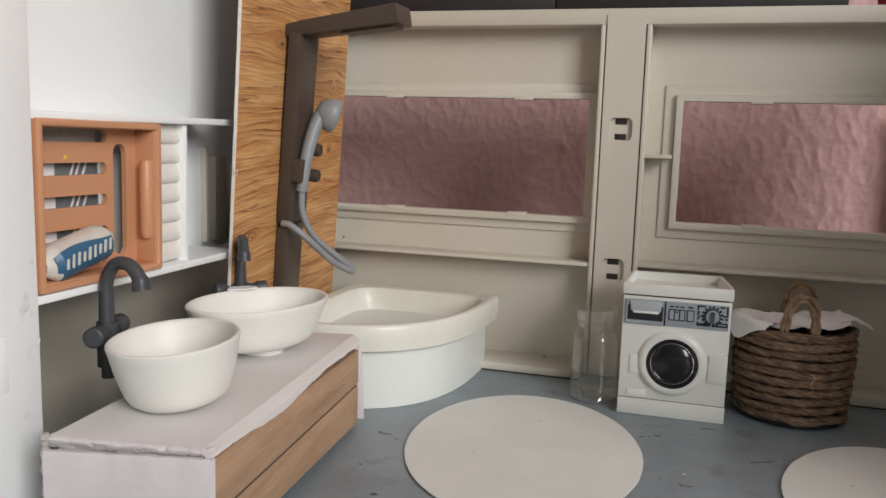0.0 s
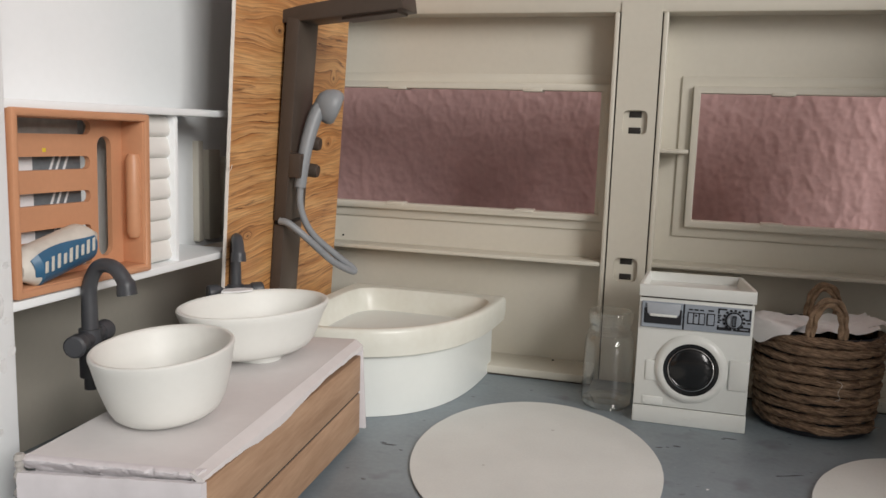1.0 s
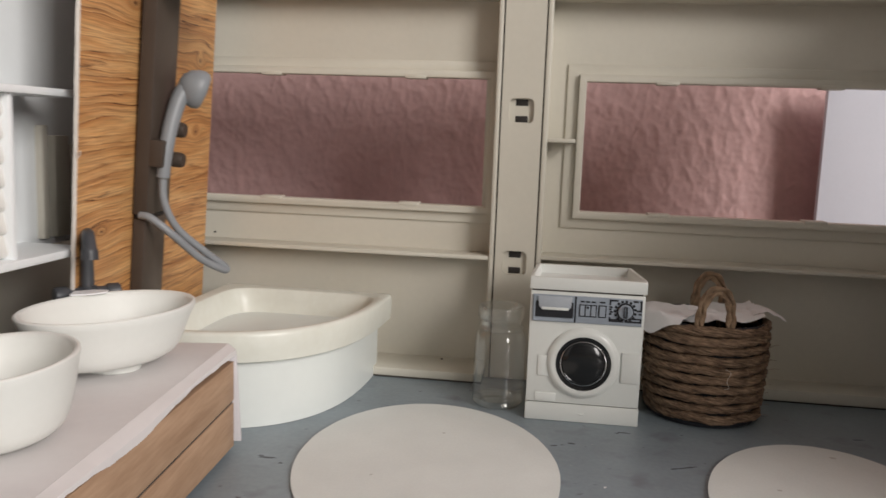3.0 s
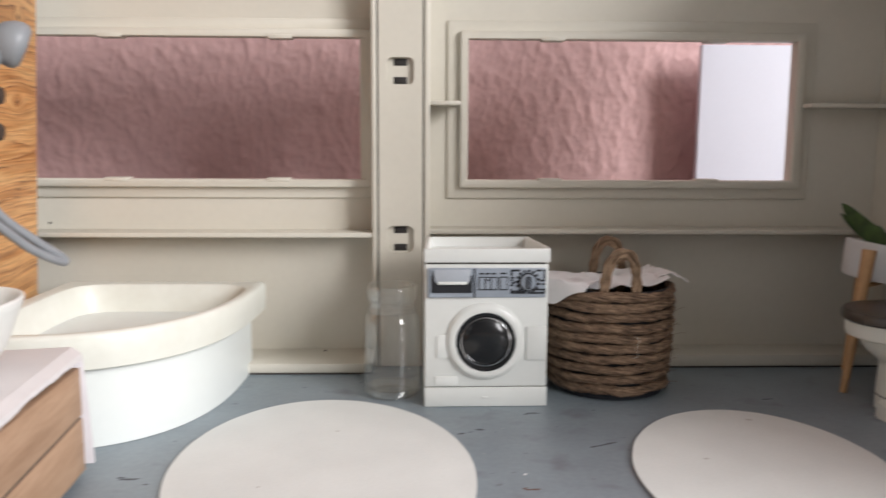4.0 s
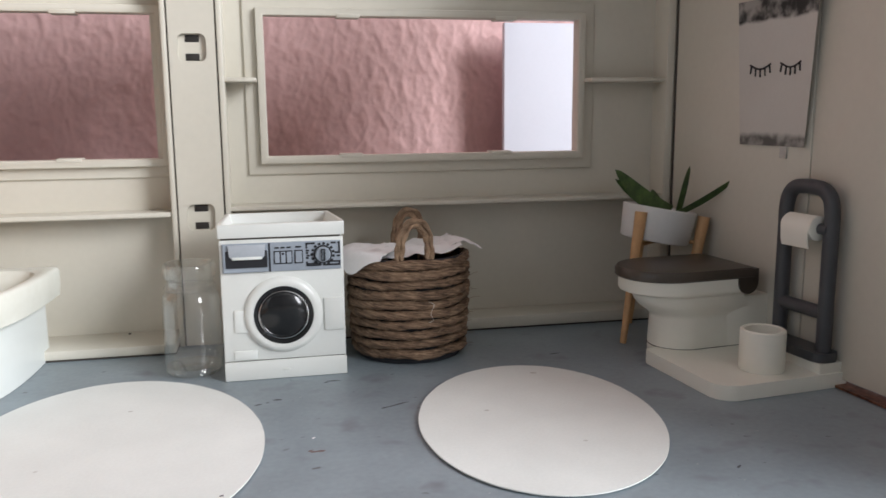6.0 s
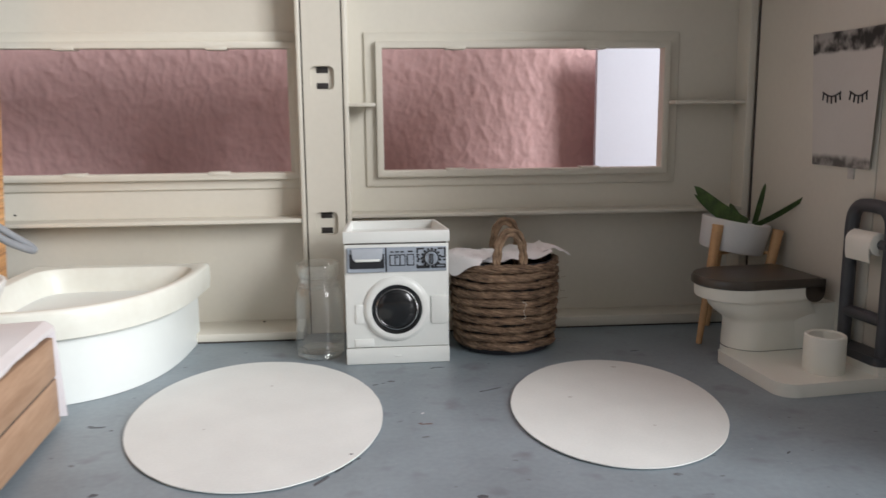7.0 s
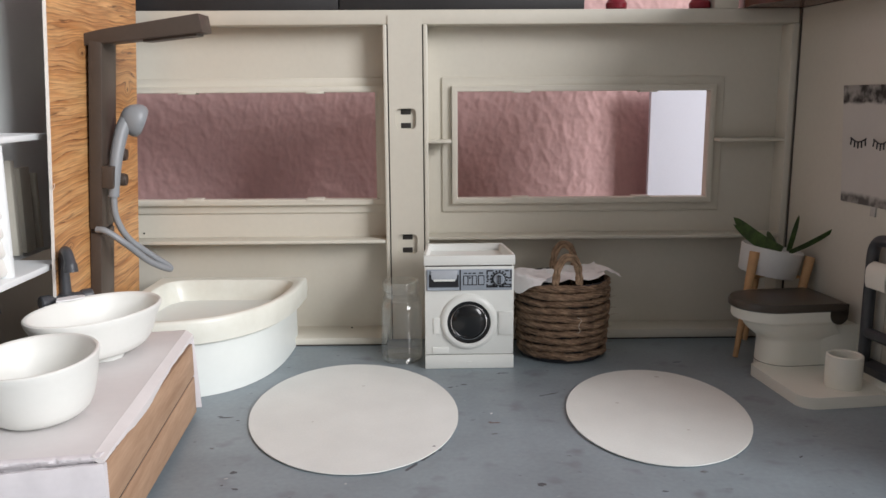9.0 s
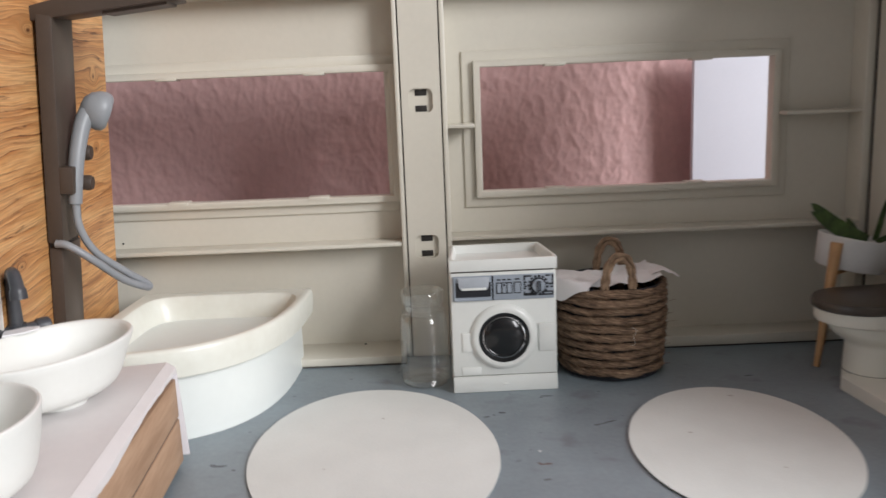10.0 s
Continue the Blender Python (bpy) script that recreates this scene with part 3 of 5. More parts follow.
part("end_post", box((LP - 0.040, 0.186, 0.0002), (LEFT, 0.2190, 0.262), 0.0009), "shell_white", wall_w)
part("ledge", box((LP - 0.001, 0.2180, 0.1338), (LEFT - 0.001, 0.3400, 0.1365), 0.0006), "shell_white", wall_w)
part("ledge", box((LP - 0.0395, 0.2180, 0.0760), (LEFT - 0.001, 0.3400, 0.0790), 0.0006), "shell_white", wall_w)
part("divider", box((LP - 0.001, 0.3008, 0.0789), (LEFT - 0.003, 0.3034, 0.1339), 0.0005), "shell_white", wall_w)
# grey rubbed marks along the post's edge
for y, z, wide, tall in ((0.2138, 0.0790, 0.0014, 0.0036), (0.2120, 0.0752, 0.0010, 0.0030), (0.2158, 0.0745, 0.0012, 0.0012), (0.2172, 0.0655, 0.0016, 0.0014), (0.2140, 0.0620, 0.0012, 0.0022), (0.2118, 0.0430, 0.0014, 0.0012), (0.2165, 0.0905, 0.0012, 0.0010)):
    ring = [(LEFT + 0.00003, y + wide * (1 + 0.6 * noise.noise(Vector((k * 1.1, z * 900, 1)))) * math.cos(k * math.pi / 7), z + tall * (1 + 0.5 * noise.noise(Vector((k * 1.3, z * 700, 5)))) * math.sin(k * math.pi / 7)) for k in range(14)]
    part("rub_mark", loft([ring, [(x + 0.00004, y2, z2) for x, y2, z2 in ring]]), "rub", wall_w, "faint grey rubbed mark", smooth=False)
# stepped side of the shelf: rounded treads, each with a crease under it
profile = [(LP - 0.001, 0.0792)]
for k in range(7):
    z = 0.0794 + k * 0.00775
    profile += [(LEFT - 0.0066, z), (LEFT - 0.0058, z + 0.0003), (LEFT - 0.0050, z + 0.0011), (LEFT - 0.0047, z + 0.0022), (LEFT - 0.0052, z + 0.0042), (LEFT - 0.0057, z + 0.0068), (LEFT - 0.0064, z + 0.0077)]
profile += [(LP - 0.001, 0.1337)]
# plastic toned down here: the shade on the steps is in the colour
part("stepped_side", loft([[(x, y, z) for x, z in profile] for y in (0.2812, 0.3009)]), "shell_shaded", wall_w, "side with seven rounded steps, toned down for shade")
for y0, y1, top in ((0.3490, 0.3528, 0.1235), (0.3570, 0.3665, 0.1195), (0.3710, 0.3740, 0.116)):
    part("raised_strip", box((LP - 0.0010, y0, 0.0790), (LP + 0.003, y1, top), 0.0005), "shell", wall_w)

speck = tagged(part("dust_speck", lathe([(0.0002, 0), (0.0006, 0.0002), (0.0005, 0.0005), (0.0001, 0.0006)], 8), "hole", None), "tiny dark crumb stuck to the ivory back wall", "dust")
speck.matrix_world = pose(-0.1783, 0.4850, 0.0674, 90, 0, 0)

# ---- setting: the room round the toy house ----
WALL_Y = 0.632
nx, nz = 700, 290
xs, zs = np.linspace(-0.36, 0.34, nx), np.linspace(-0.004, 0.286, nz)
verts = []
for z in zs:
    for x in xs:
        a = noise.noise(Vector((x * 150, 3.1, z * 96)))
        c = noise.noise(Vector((x * 370 + 7, 1.7, z * 310)))
        e = noise.noise(Vector((x * 26 + 2, 9.2, z * 18)))
        f = noise.noise(Vector((x * 115 + 1.5 * e + 40, 6.3, z * 75)))
        lump = max(0.0, a + 0.12) ** 1.2 + 0.38 * max(0.0, 1 - 2.6 * abs(f)) ** 1.5
        verts.append((x, WALL_Y - 0.00130 * lump - 0.00036 * c - 0.00014 * noise.noise(Vector((x * 700, 4.4, z * 560))) - 0.0010 * e - 0.002, z))
faces = [(j * nx + k, j * nx + k + 1, (j + 1) * nx + k + 1, (j + 1) * nx + k) for j in range(nz - 1) for k in range(nx - 1)]
me = bpy.data.meshes.new("wallpaper")
me.from_pydata(verts, [], faces)
me.materials.append(M["pink"])
me.shade_smooth()
tagged(new("wallpaper", me), "pink woodchip wallpaper with coarse wrinkled relief", "wallpaper", kind="structure")
piece("room_wall_north", box((-1.9, WALL_Y + 0.004, -0.012), (1.9, WALL_Y + 0.08, 2.2)), "pink", "pink papered room wall behind the toy house", "wall", smooth=False)
# the opening in the west wall is made up for the fill lamp
b = box((-1.96, -2.3, -0.012), (-1.9, -2.1, 2.2))
box((-1.96, -0.9, -0.012), (-1.9, WALL_Y + 0.08, 2.2), 0, b)
box((-1.96, -2.1, -0.012), (-1.9, -0.9, 0.55), 0, b)
box((-1.96, -2.1, 1.85), (-1.9, -0.9, 2.2), 0, b)
piece("room_wall_west", b, "plaster", "unseen room wall, kept dark, with an opening for its lamp", "wall", smooth=False)
# the opening in the east wall is the daylight window
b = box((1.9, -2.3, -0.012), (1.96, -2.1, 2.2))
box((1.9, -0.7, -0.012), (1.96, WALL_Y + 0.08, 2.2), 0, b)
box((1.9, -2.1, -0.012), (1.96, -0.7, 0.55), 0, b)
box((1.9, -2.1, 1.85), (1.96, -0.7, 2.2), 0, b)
piece("room_wall_east", b, "plaster", "unseen room wall, kept dark, with an opening for its lamp", "wall", smooth=False)
piece("room_wall_south", box((-1.96, -2.3, -0.012), (1.96, -2.2, 2.2)), "plaster", "unseen room wall, kept dark", "wall", smooth=False)
piece("ceiling", box((-1.96, -2.3, 2.2), (1.96, WALL_Y + 0.08, 2.25)), "ceiling", "unseen grey room ceiling, kept dark", "ceiling", smooth=False)
piece("room_floor", box((-1.96, -2.3, -0.03), (1.96, WALL_Y + 0.08, -0.005)), "room_floor", "unseen brown support under the toy house, paled to bounce light", "floor", smooth=False)

white_panel = thing("white_board", "tall white lacquered board standing against the pink wall", "board", pose(0.172, 0.606, -0.005))
part("board", box((0.0002, -0.006, 0), (0.1602, -0.0005, 0.1708), 0.0006), "white_board", white_panel)

# things standing on top of the toy house
for x0, x1, h in ((-0.185, -0.0502, 0.0095), (-0.0496, 0.0965, 0.0095)):
    t = thing("black_box", "flat matt black box lying on the wall's top rail", "box", pose((x0 + x1) / 2, 0.481, 0.2022), group="boxes on top of the wall")
    part("box_body", box((-(x1 - x0) / 2, -0.007, 0), ((x1 - x0) / 2, 0.05, h), 0.0008), "black", t)
for x in (0.1168, 0.1673):
    t = thing("red_foot", "small dark red rounded peg standing on the top rail", "peg", pose(x, 0.480, 0.2022), group="red pegs")
    part("peg", lathe([(0.0045, 0), (0.0062, 0.0012), (0.0064, 0.004), (0.005, 0.0058), (0.0035, 0.016), (0.0035, 0.03)], 24), "red", t)
t = thing("white_block", "pale block beside the wooden box on the top rail", "block", pose(0.180, 0.479, 0.2022))
part("block", box((-0.0065, -0.008, 0), (0.008, 0.008, 0.03), 0.0006), "shell", t)
# only its low edge is known; height and length added to shade the wall
t = thing("wooden_box", "glossy dark brown wooden box on the wall corner, enlarged to shade the wall", "box", pose(0.22, 0.455, 0.2022))
part("box_body", prism([(-0.027, 0.03), (-0.03, -0.002), (-0.022, -0.016), (0.016, -0.16), (0.036, -0.16), (0.036, 0.03)], 0.0002, 0.044, 0.0015), "brown", t)

# ---- things: corner bath ----
bath = thing("corner_bath", "cream plastic quarter-round corner bath with a broad overhanging rim", "bathtub", pose(-0.1635, 0.4680, 0.0, 0, 0, -0.8))


def quarter(a, b, n, inset=0.0, soft=0, k=60, count=140):
    """Plan of a quarter-round with its corner near the origin, running along +x and -y; soft rounds its three corners."""
    out = [Vector((inset, -inset))]
    for j in range(k + 1):
        th = math.pi / 2 * j / k
        out.append(Vector((inset + (a - inset) * math.sin(th) ** (2 / n), -inset - (b - inset) * math.cos(th) ** (2 / n))))
    legs = [(q - p).length for p, q in zip(out, out[1:] + out[:1])]
    step, even, left, at = sum(legs) / count, [], 0.0, 0
    for m in range(count):
        d = m * step
        while d > left + legs[at] and at < len(legs) - 1:
            left += legs[at]
            at += 1
        even.append(out[at].lerp(out[(at + 1) % len(out)], (d - left) / max(legs[at], 1e-9)))
    for _ in range(3 if soft else 0):
        even = [sum((even[(m + q) % count] for q in range(-soft, soft + 1)), Vector((0, 0))) / (2 * soft + 1) for m in range(count)]
    return [tuple(v) for v in even]


BN = 2.9
part("apron", prism(quarter(0.0832, 0.1027, 3.1, 0.001), 0.0002, 0.0300, 0.0), "tub", bath)
rim_rings = []
for a, b, inset, z, soft in ((0.0828, 0.1018, 0.0005, 0.0290, 0), (0.0888, 0.1062, 0.0002, 0.0290, 0), (0.0897, 0.1073, 0.0, 0.0296, 0), (0.0903, 0.1078, 0.0, 0.0350, 0), (0.0902, 0.1077, 0.0, 0.0405, 0), (0.0897, 0.1072, 0.0003, 0.0417, 0), (0.0888, 0.1063, 0.0008, 0.0423, 0),
                             (0.0868, 0.1040, 0.0050, 0.0424, 3), (0.0856, 0.1027, 0.0064, 0.0419, 4), (0.0848, 0.1018, 0.0072, 0.0405, 4), (0.0838, 0.1006, 0.0078, 0.0362, 5), (0.0818, 0.0982, 0.0094, 0.0305, 5), (0.0786, 0.0945, 0.0118, 0.0252, 6), (0.0738, 0.0890, 0.0152, 0.0210, 6), (0.0670, 0.0812, 0.0198, 0.0180, 7), (0.0580, 0.0710, 0.0250, 0.0163, 7), (0.0480, 0.0590, 0.0300, 0.0156, 7)):
    rim_rings.append([(x, y, z) for x, y in quarter(a, b, BN, inset, soft)])
part("rim", loft(rim_rings, (False, True)), "tub_cream", bath, "cream rim and basin")
seat_plan = [(0.0095, -0.0095), (0.0095, -0.0470)] + [(0.0095 + 0.034 * math.sin(radians(q)), -0.0095 - 0.0375 * math.cos(radians(q))) for q in range(8, 83, 8)] + [(0.0435, -0.0095)]
part("seat", prism(seat_plan, 0.0120, 0.0224, 0.0040, seg=4, angle=20), "tub_cream", bath)

# ---- things: washbasin unit ----
unit = thing("washstand", "white foam-board washstand with two wood-coloured drawers, roughly cut", "washstand", pose(-0.1300, 0.2720, 0.0))
UO = Vector((-0.1300, 0.2720))
TOP = 0.0422
# slab corners: near wall side, near room side, far room side, far wall side; then the line of the drawer fronts
A_, B_, C_, D_, F0, F1 = [Vector(p) - UO for p in ((-0.1486, 0.2018), (-0.1012, 0.2090), (-0.1138, 0.3496), (-0.1585, 0.3400), (-0.0980, 0.2086), (-0.1106, 0.3490))]


def worn(p, q, n, size, freq, seed):
    """Points from p to q whose line wanders and nicks like a cut with a blunt knife."""
    d = (q - p).normalized()
    side = Vector((d.y, -d.x))
    out = []
    for k in range(n):
        w = size * (noise.noise(Vector((k * freq, seed, 0))) + 0.5 * noise.noise(Vector((k * freq * 3.1, seed, 7))))
        out.append(tuple(p.lerp(q, k / n) + side * w))
    return out


inner = [A_ + Vector((0.002, 0.0030)), F0 + Vector((-0.0130, 0.0030)), F1 + Vector((-0.0130, -0.0015)), D_ + Vector((0.001, -0.001))]
part("carcass", prism([tuple(p) for p in inner], 0.0002, TOP - 0.0040, 0.0), "foam", unit, smooth=False)
# end panel: its paper skin is rucked along the top
rings = []
for k in range(61):
    s = k / 60
    p = (A_ + Vector((0.0002, -0.0018))).lerp(F0 + Vector((0.0006, -0.0012)), s)
    lip = 0.0385 + 0.0018 * s + 0.00045 * noise.noise(Vector((s * 9, 1.0, 5))) + 0.0002 * noise.noise(Vector((s * 40, 2.0, 5)))
    dent = 0.0004 * noise.noise(Vector((s * 7, 3.0, 1)))
    rings.append([(p.x, p.y, 0.0002), (p.x, p.y + dent * 0.4, 0.030), (p.x, p.y - 0.0001 + dent, lip - 0.0016), (p.x, p.y + 0.0004 + dent, lip), (p.x, p.y + 0.0024, lip - 0.0002), (p.x, p.y + 0.0026, 0.0002)])
part("near_end_panel", loft(rings), "foam", unit, "white foam-board end panel")
far_low = [F1 + Vector((0.0020, 0.0006)), F1 + Vector((0.0016, 0.0024)), D_ + Vector((0.0, 0.0060)), D_ + Vector((0.0, 0.0034))]
far_top = [F1 + Vector((0.0001, 0.0000)), F1 + Vector((-0.0003, 0.0018)), D_ + Vector((0.0, 0.0022)), D_ + Vector((0.0, 0.0))]
part("far_end_panel", bevelled(loft([[(*p, z) for p in ring] for ring, z in ((far_low, 0.0032), (far_top, TOP - 0.0030))]), 0.0002), "foam", unit)
# the cover sheet, tapering down at its torn near edge
top_pts = worn(A_ + Vector((-0.0002, 0.0026)), B_ + Vector((0.0, 0.0026)), 46, 0.0002, 0.23, 2.0) + worn(B_, C_, 40, 0.00022, 0.35, 5.0) + worn(C_ + Vector((0, 0.0006)), D_ + Vector((0, 0.0006)), 8, 0.0001, 0.5, 9.0) + [tuple(D_), tuple(A_ + Vector((0, 0.004)))]
part("cover_slab", prism(top_pts, TOP - 0.0040, TOP, 0.0003, seg=2), "foam_top", unit, "white foam slab with worn cut edges")
rings = []
for k in range(161):
    s = -0.004 + 1.040 * k / 160
    p = A_.lerp(B_, s)
    ring = []
    for n, (o, z) in enumerate(((-0.0040, -0.0003), (-0.0020, 0.0001), (-0.0003, -0.0001), (0.0003, -0.0005), (0.0001, -0.0011), (-0.0005, -0.0018), (-0.0011, -0.0025), (-0.0016, -0.0031), (-0.0020, -0.0038), (-0.0040, -0.0039))):
        free = 1.0 if 1 < n < 9 else 0.15
        bite = max(0.0, noise.noise(Vector((s * 15, n * 0.28, 3))) - 0.12)
        o += free * (0.0004 * noise.noise(Vector((s * 6, n * 0.25, 3))) + 0.00025 * noise.noise(Vector((s * 42, n * 0.7, 8))) - 0.0016 * bite)
        z += free * (0.0003 * noise.noise(Vector((s * 8, n * 0.2, 21))) + 0.00016 * noise.noise(Vector((s * 40, n * 0.8, 33))))
        ring.append((p.x, p.y - o, TOP + z))
    rings.append(ring)
part("torn_edge", loft(rings), "foam", unit, "ragged torn foam edge")
# crumpled foam squeezed out beside the end panel
rings = []
for k in range(41):
    z = 0.0240 + 0.0190 * k / 40
    w = 0.0011 + 0.0009 * noise.noise(Vector((z * 420, 1.0, 6))) + 0.0004 * noise.noise(Vector((z * 1500, 2.0, 6)))
    p = A_ + Vector((-0.0006, 0.0004))
    rings.append([(p.x + w * math.cos(a) * (1 + 0.3 * noise.noise(Vector((a, z * 900, 3)))), p.y + 1.3 * w * math.sin(a), z) for a in [2 * math.pi * j / 12 for j in range(12)]])
part("crumpled_edge", loft(rings), "foam_grey", unit, "grey crumpled foam edge")
# slanting flap of the cover that hangs over the drawers
flap = []
for k in range(101):
    s = k / 100
    p = B_.lerp(C_, s)
    f = F0.lerp(F1, s)
    drop = 0.0018 + 0.0031 * math.exp(-((s - 0.36) / 0.20) ** 2) + 0.0020 * s ** 3 + 0.0005 * noise.noise(Vector((s * 14, 0, 2))) + 0.00025 * noise.noise(Vector((s * 60, 0, 4)))
    low = TOP - drop
    flap.append([(p.x - 0.0012, p.y, TOP - 0.0003), (p.x - 0.0002, p.y, TOP + 0.0001), (p.x + 0.0009, p.y, TOP - 0.0004), (f.x + 0.0001, f.y, low + 0.5 * drop), (f.x + 0.0004, f.y, low + 0.0003), (f.x + 0.0004, f.y, low), (f.x + 0.0002, f.y, low + 0.0002), (f.x - 0.0012, f.y, TOP - 0.0022)])
part("flap", loft(flap), "foam_top", unit)
for lo, hi in (((0.0223, 0.0208), (0.0392, 0.0362)), ((0.0082, 0.0022), (0.0211, 0.0197))):
    rings = []
    for q in (0.003, 0.10, 0.9, 0.985):
        p = F0.lerp(F1, q)
        z0, z1 = lo[0] + (lo[1] - lo[0]) * q, hi[0] + (hi[1] - hi[0]) * q
        rings.append([(p.x - 0.0030, p.y, z0), (p.x, p.y, z0), (p.x, p.y, z1), (p.x - 0.0030, p.y, z1)])
    part("drawer_front", bevelled(loft(rings), 0.0002), "drawer", unit, "light wood-coloured drawer front")
rings = []
for q in (0.006, 0.98):
    p, z = F0.lerp(F1, q), 0.0217 - 0.00145 * q
    rings.append([(p.x - 0.0030, p.y, z - 0.0008), (p.x - 0.0005, p.y, z - 0.0008), (p.x - 0.0005, p.y, z + 0.0008), (p.x - 0.0030, p.y, z + 0.0008)])
part("drawer_gap", loft(rings), "groove", unit, smooth=False)


def basin(name, label, m, a, b, foot, height):
    """An oval bowl with a thin lip, tapering to a rounded base."""
    t = thing(name, label, "washbasin", m, group="washbasins")
    z0 = foot
    prof = [(0.30, z0), (0.55, z0 + 0.0001), (0.66, z0 + 0.0006), (0.74, z0 + 0.0020), (0.80, z0 + 0.0044), (0.85, z0 + 0.0078), (0.91, z0 + 0.0125), (0.965, height - 0.0028), (0.985, height - 0.0012), (0.984, height - 0.0004), (0.966, height), (0.935, height - 0.0001), (0.910, height - 0.0007), (0.893, height - 0.0022),
            (0.83, height - 0.0080), (0.76, z0 + 0.0062), (0.66, z0 + 0.0036), (0.45, z0 + 0.0022), (0.2, z0 + 0.0020)]
    part("bowl", lathe(prof, 72, a, b), "bowl", t)
    if foot > 0.001:
        part("foot_ring", lathe([(0.40, 0.0), (0.46, 0.0002), (0.48, z0 + 0.0004)], 48, a, b * 0.62), "bowl", t)
    part("drain", lathe([(0.0012, z0 + 0.0020), (0.0016, z0 + 0.0026), (0.0011, z0 + 0.0028)], 20), "bowl", t)
    return t


basin("washbasin", "white oval countertop washbasin standing slightly tilted on the foam-board top", pose(-0.1327, 0.2446, TOP + 0.0007, 1.85, -3.7, 0) @ pose(0, 0, 0, 0, 0, 28.7), 0.0217, 0.0263, 0.0, 0.0213)
basin("washbasin", "white oval countertop washbasin with a small foot ring", pose(-0.1393, 0.3098, TOP, 0, 0, -20.5), 0.0231, 0.0326, 0.0030, 0.0216)


def tap(x, y, z, turn, size, low, label, cross):
    """A dark swan-neck tap with two side knobs; its spout points along local +x, its valve stands at the origin."""
    t = thing("tap", label, "tap", pose(x, y, z, 0, 0, turn) @ Matrix.Scale(size, 4), group="taps")
    neck = [(0, 0, 0.0005), (0, 0, 0.0095), (0.0004, 0, 0.0170), (0.004, 0, 0.0227), (0.0098, 0, 0.0230), (0.0138, 0, 0.0190), (0.0146, 0, 0.0150)]
    part("spout", tube(neck, lambda s: 0.0026 - 0.0004 * math.sin(s * 3.1) + (0.0004 if s > 0.86 else 0), 16, 6), "iron", t)
    body = tube([(0, 0, low + 0.004), (0, 0, 0.0030)], 0.0034, 16, 0)
    cs, sn = -math.sin(radians(cross)), math.cos(radians(cross))
    joined(body, tube([(-0.0065 * cs, -0.0065 * sn, 0), (0.0065 * cs, 0.0065 * sn, 0)], 0.0026, 16, 0))
    part("valve_body", body, "iron", t)
    for s in (-1, 1):
        part("knob", tube([(s * r * cs, s * r * sn, 0) for r in (0.0066, 0.0076, 0.0112, 0.0118)], lambda u: 0.0034 if 0.2 < u < 0.9 else 0.0028, 16, 0), "iron", t)
    part("stem", tube([(0, 0, low), (0, 0, low + 0.0045)], 0.0022, 12, 0), "iron", t)
    return t


glued = tap(-0.1628, 0.2468, 0.0625, -4, 1.03, -0.0162, "anthracite plastic swan-neck tap glued behind the near basin", 20.5)
part("glue", tube([(0.0028, 0.0, -0.0030), (0.0050, 0.0, -0.0028), (0.0074, 0.0, -0.0030)], 0.0009, 8, 4), "bowl", glued, "whitish blob of glue")
tap(-0.1612, 0.3322, 0.0622, -54, 0.99, -0.0200, "anthracite plastic swan-neck tap between basin and wooden board", 10.7)

scrap = thing("paper_scrap", "small torn scrap of white paper between basin rim and tap", "paper scrap", pose(-0.1572, 0.3252, TOP + 0.0217, 0, 0, 40))
part("scrap", prism([(-0.006, -0.003), (0.001, -0.0038), (0.0065, -0.002), (0.0075, 0.001), (0.003, 0.0034), (-0.004, 0.0028)], 0.0, 0.0006, 0.0001), "tissue", scrap)

# ---- things: wooden board and shower ----
BOARD = pose(-0.1685, 0.3300, 0.0, 0, 4.05, 0) @ pose(0, 0, 0, 2.2, 0, 4.2)
board = thing("wooden_board", "leaning board printed with olive-wood grain, torn white edges", "board", BOARD)
part("wood_face", prism([(-0.0004, 0.0), (0.0, 0.0), (0.0, 0.1335), (-0.0004, 0.1335)], 0.001, 0.262, 0.0), "wood", board, smooth=False)
rings = []
for k in range(121):
    z = 0.0008 + 0.2610 * k / 120
    w = 0.00035 + 0.0003 * noise.noise(Vector((0, 0, z * 160))) + 0.0002 * noise.noise(Vector((5, 0, z * 600)))
    rings.append([(-0.0010, 0.004, z), (-0.0010, -w, z), (0.0002, -w * 0.8, z), (0.0003, 0.0002, z), (-0.0004, 0.0006, z), (-0.0006, 0.004, z)])
part("torn_edge", loft(rings), "torn", board, "white torn paper edge")
# unseen back, coloured dark to deepen the shade in the niche
part("backing", box((-0.0010, 0.0005, 0.0009), (-0.0005, 0.1331, 0.2612)), "dark_backing", board, smooth=False)
for k, (z, dy, dz) in enumerate(((0.113, -0.002, 0.0035), (0.1125, 0.002, 0.003), (0.042, -0.0012, 0.002))):
    part("fray", tube([(0.0002, 0.0, z), (0.0006, dy * 0.5, z + dz * 0.4), (0.0004, dy, z + dz)], 0.00012, 5, 4), "torn", board)

shower = thing("shower_column", "brown plastic shower column with overhead arm and grey hand shower", "shower", pose(-0.1755, 0.3755, 0.0, 0, 5.0, 0) @ pose(0, 0, 0, 2.0, 0, 4.2))
part("lower_column", box((0.0028, -0.0004, 0.030), (0.0080, 0.0212, 0.0868), 0.0005), "bronze", shower)
part("joint", box((0.003, 0.0004, 0.0868), (0.0074, 0.0206, 0.0887)), "hole", shower, smooth=False)
part("upper_column", box((0.0026, -0.0010, 0.0887), (0.0088, 0.022, 0.1798), 0.0006), "bronze", shower)
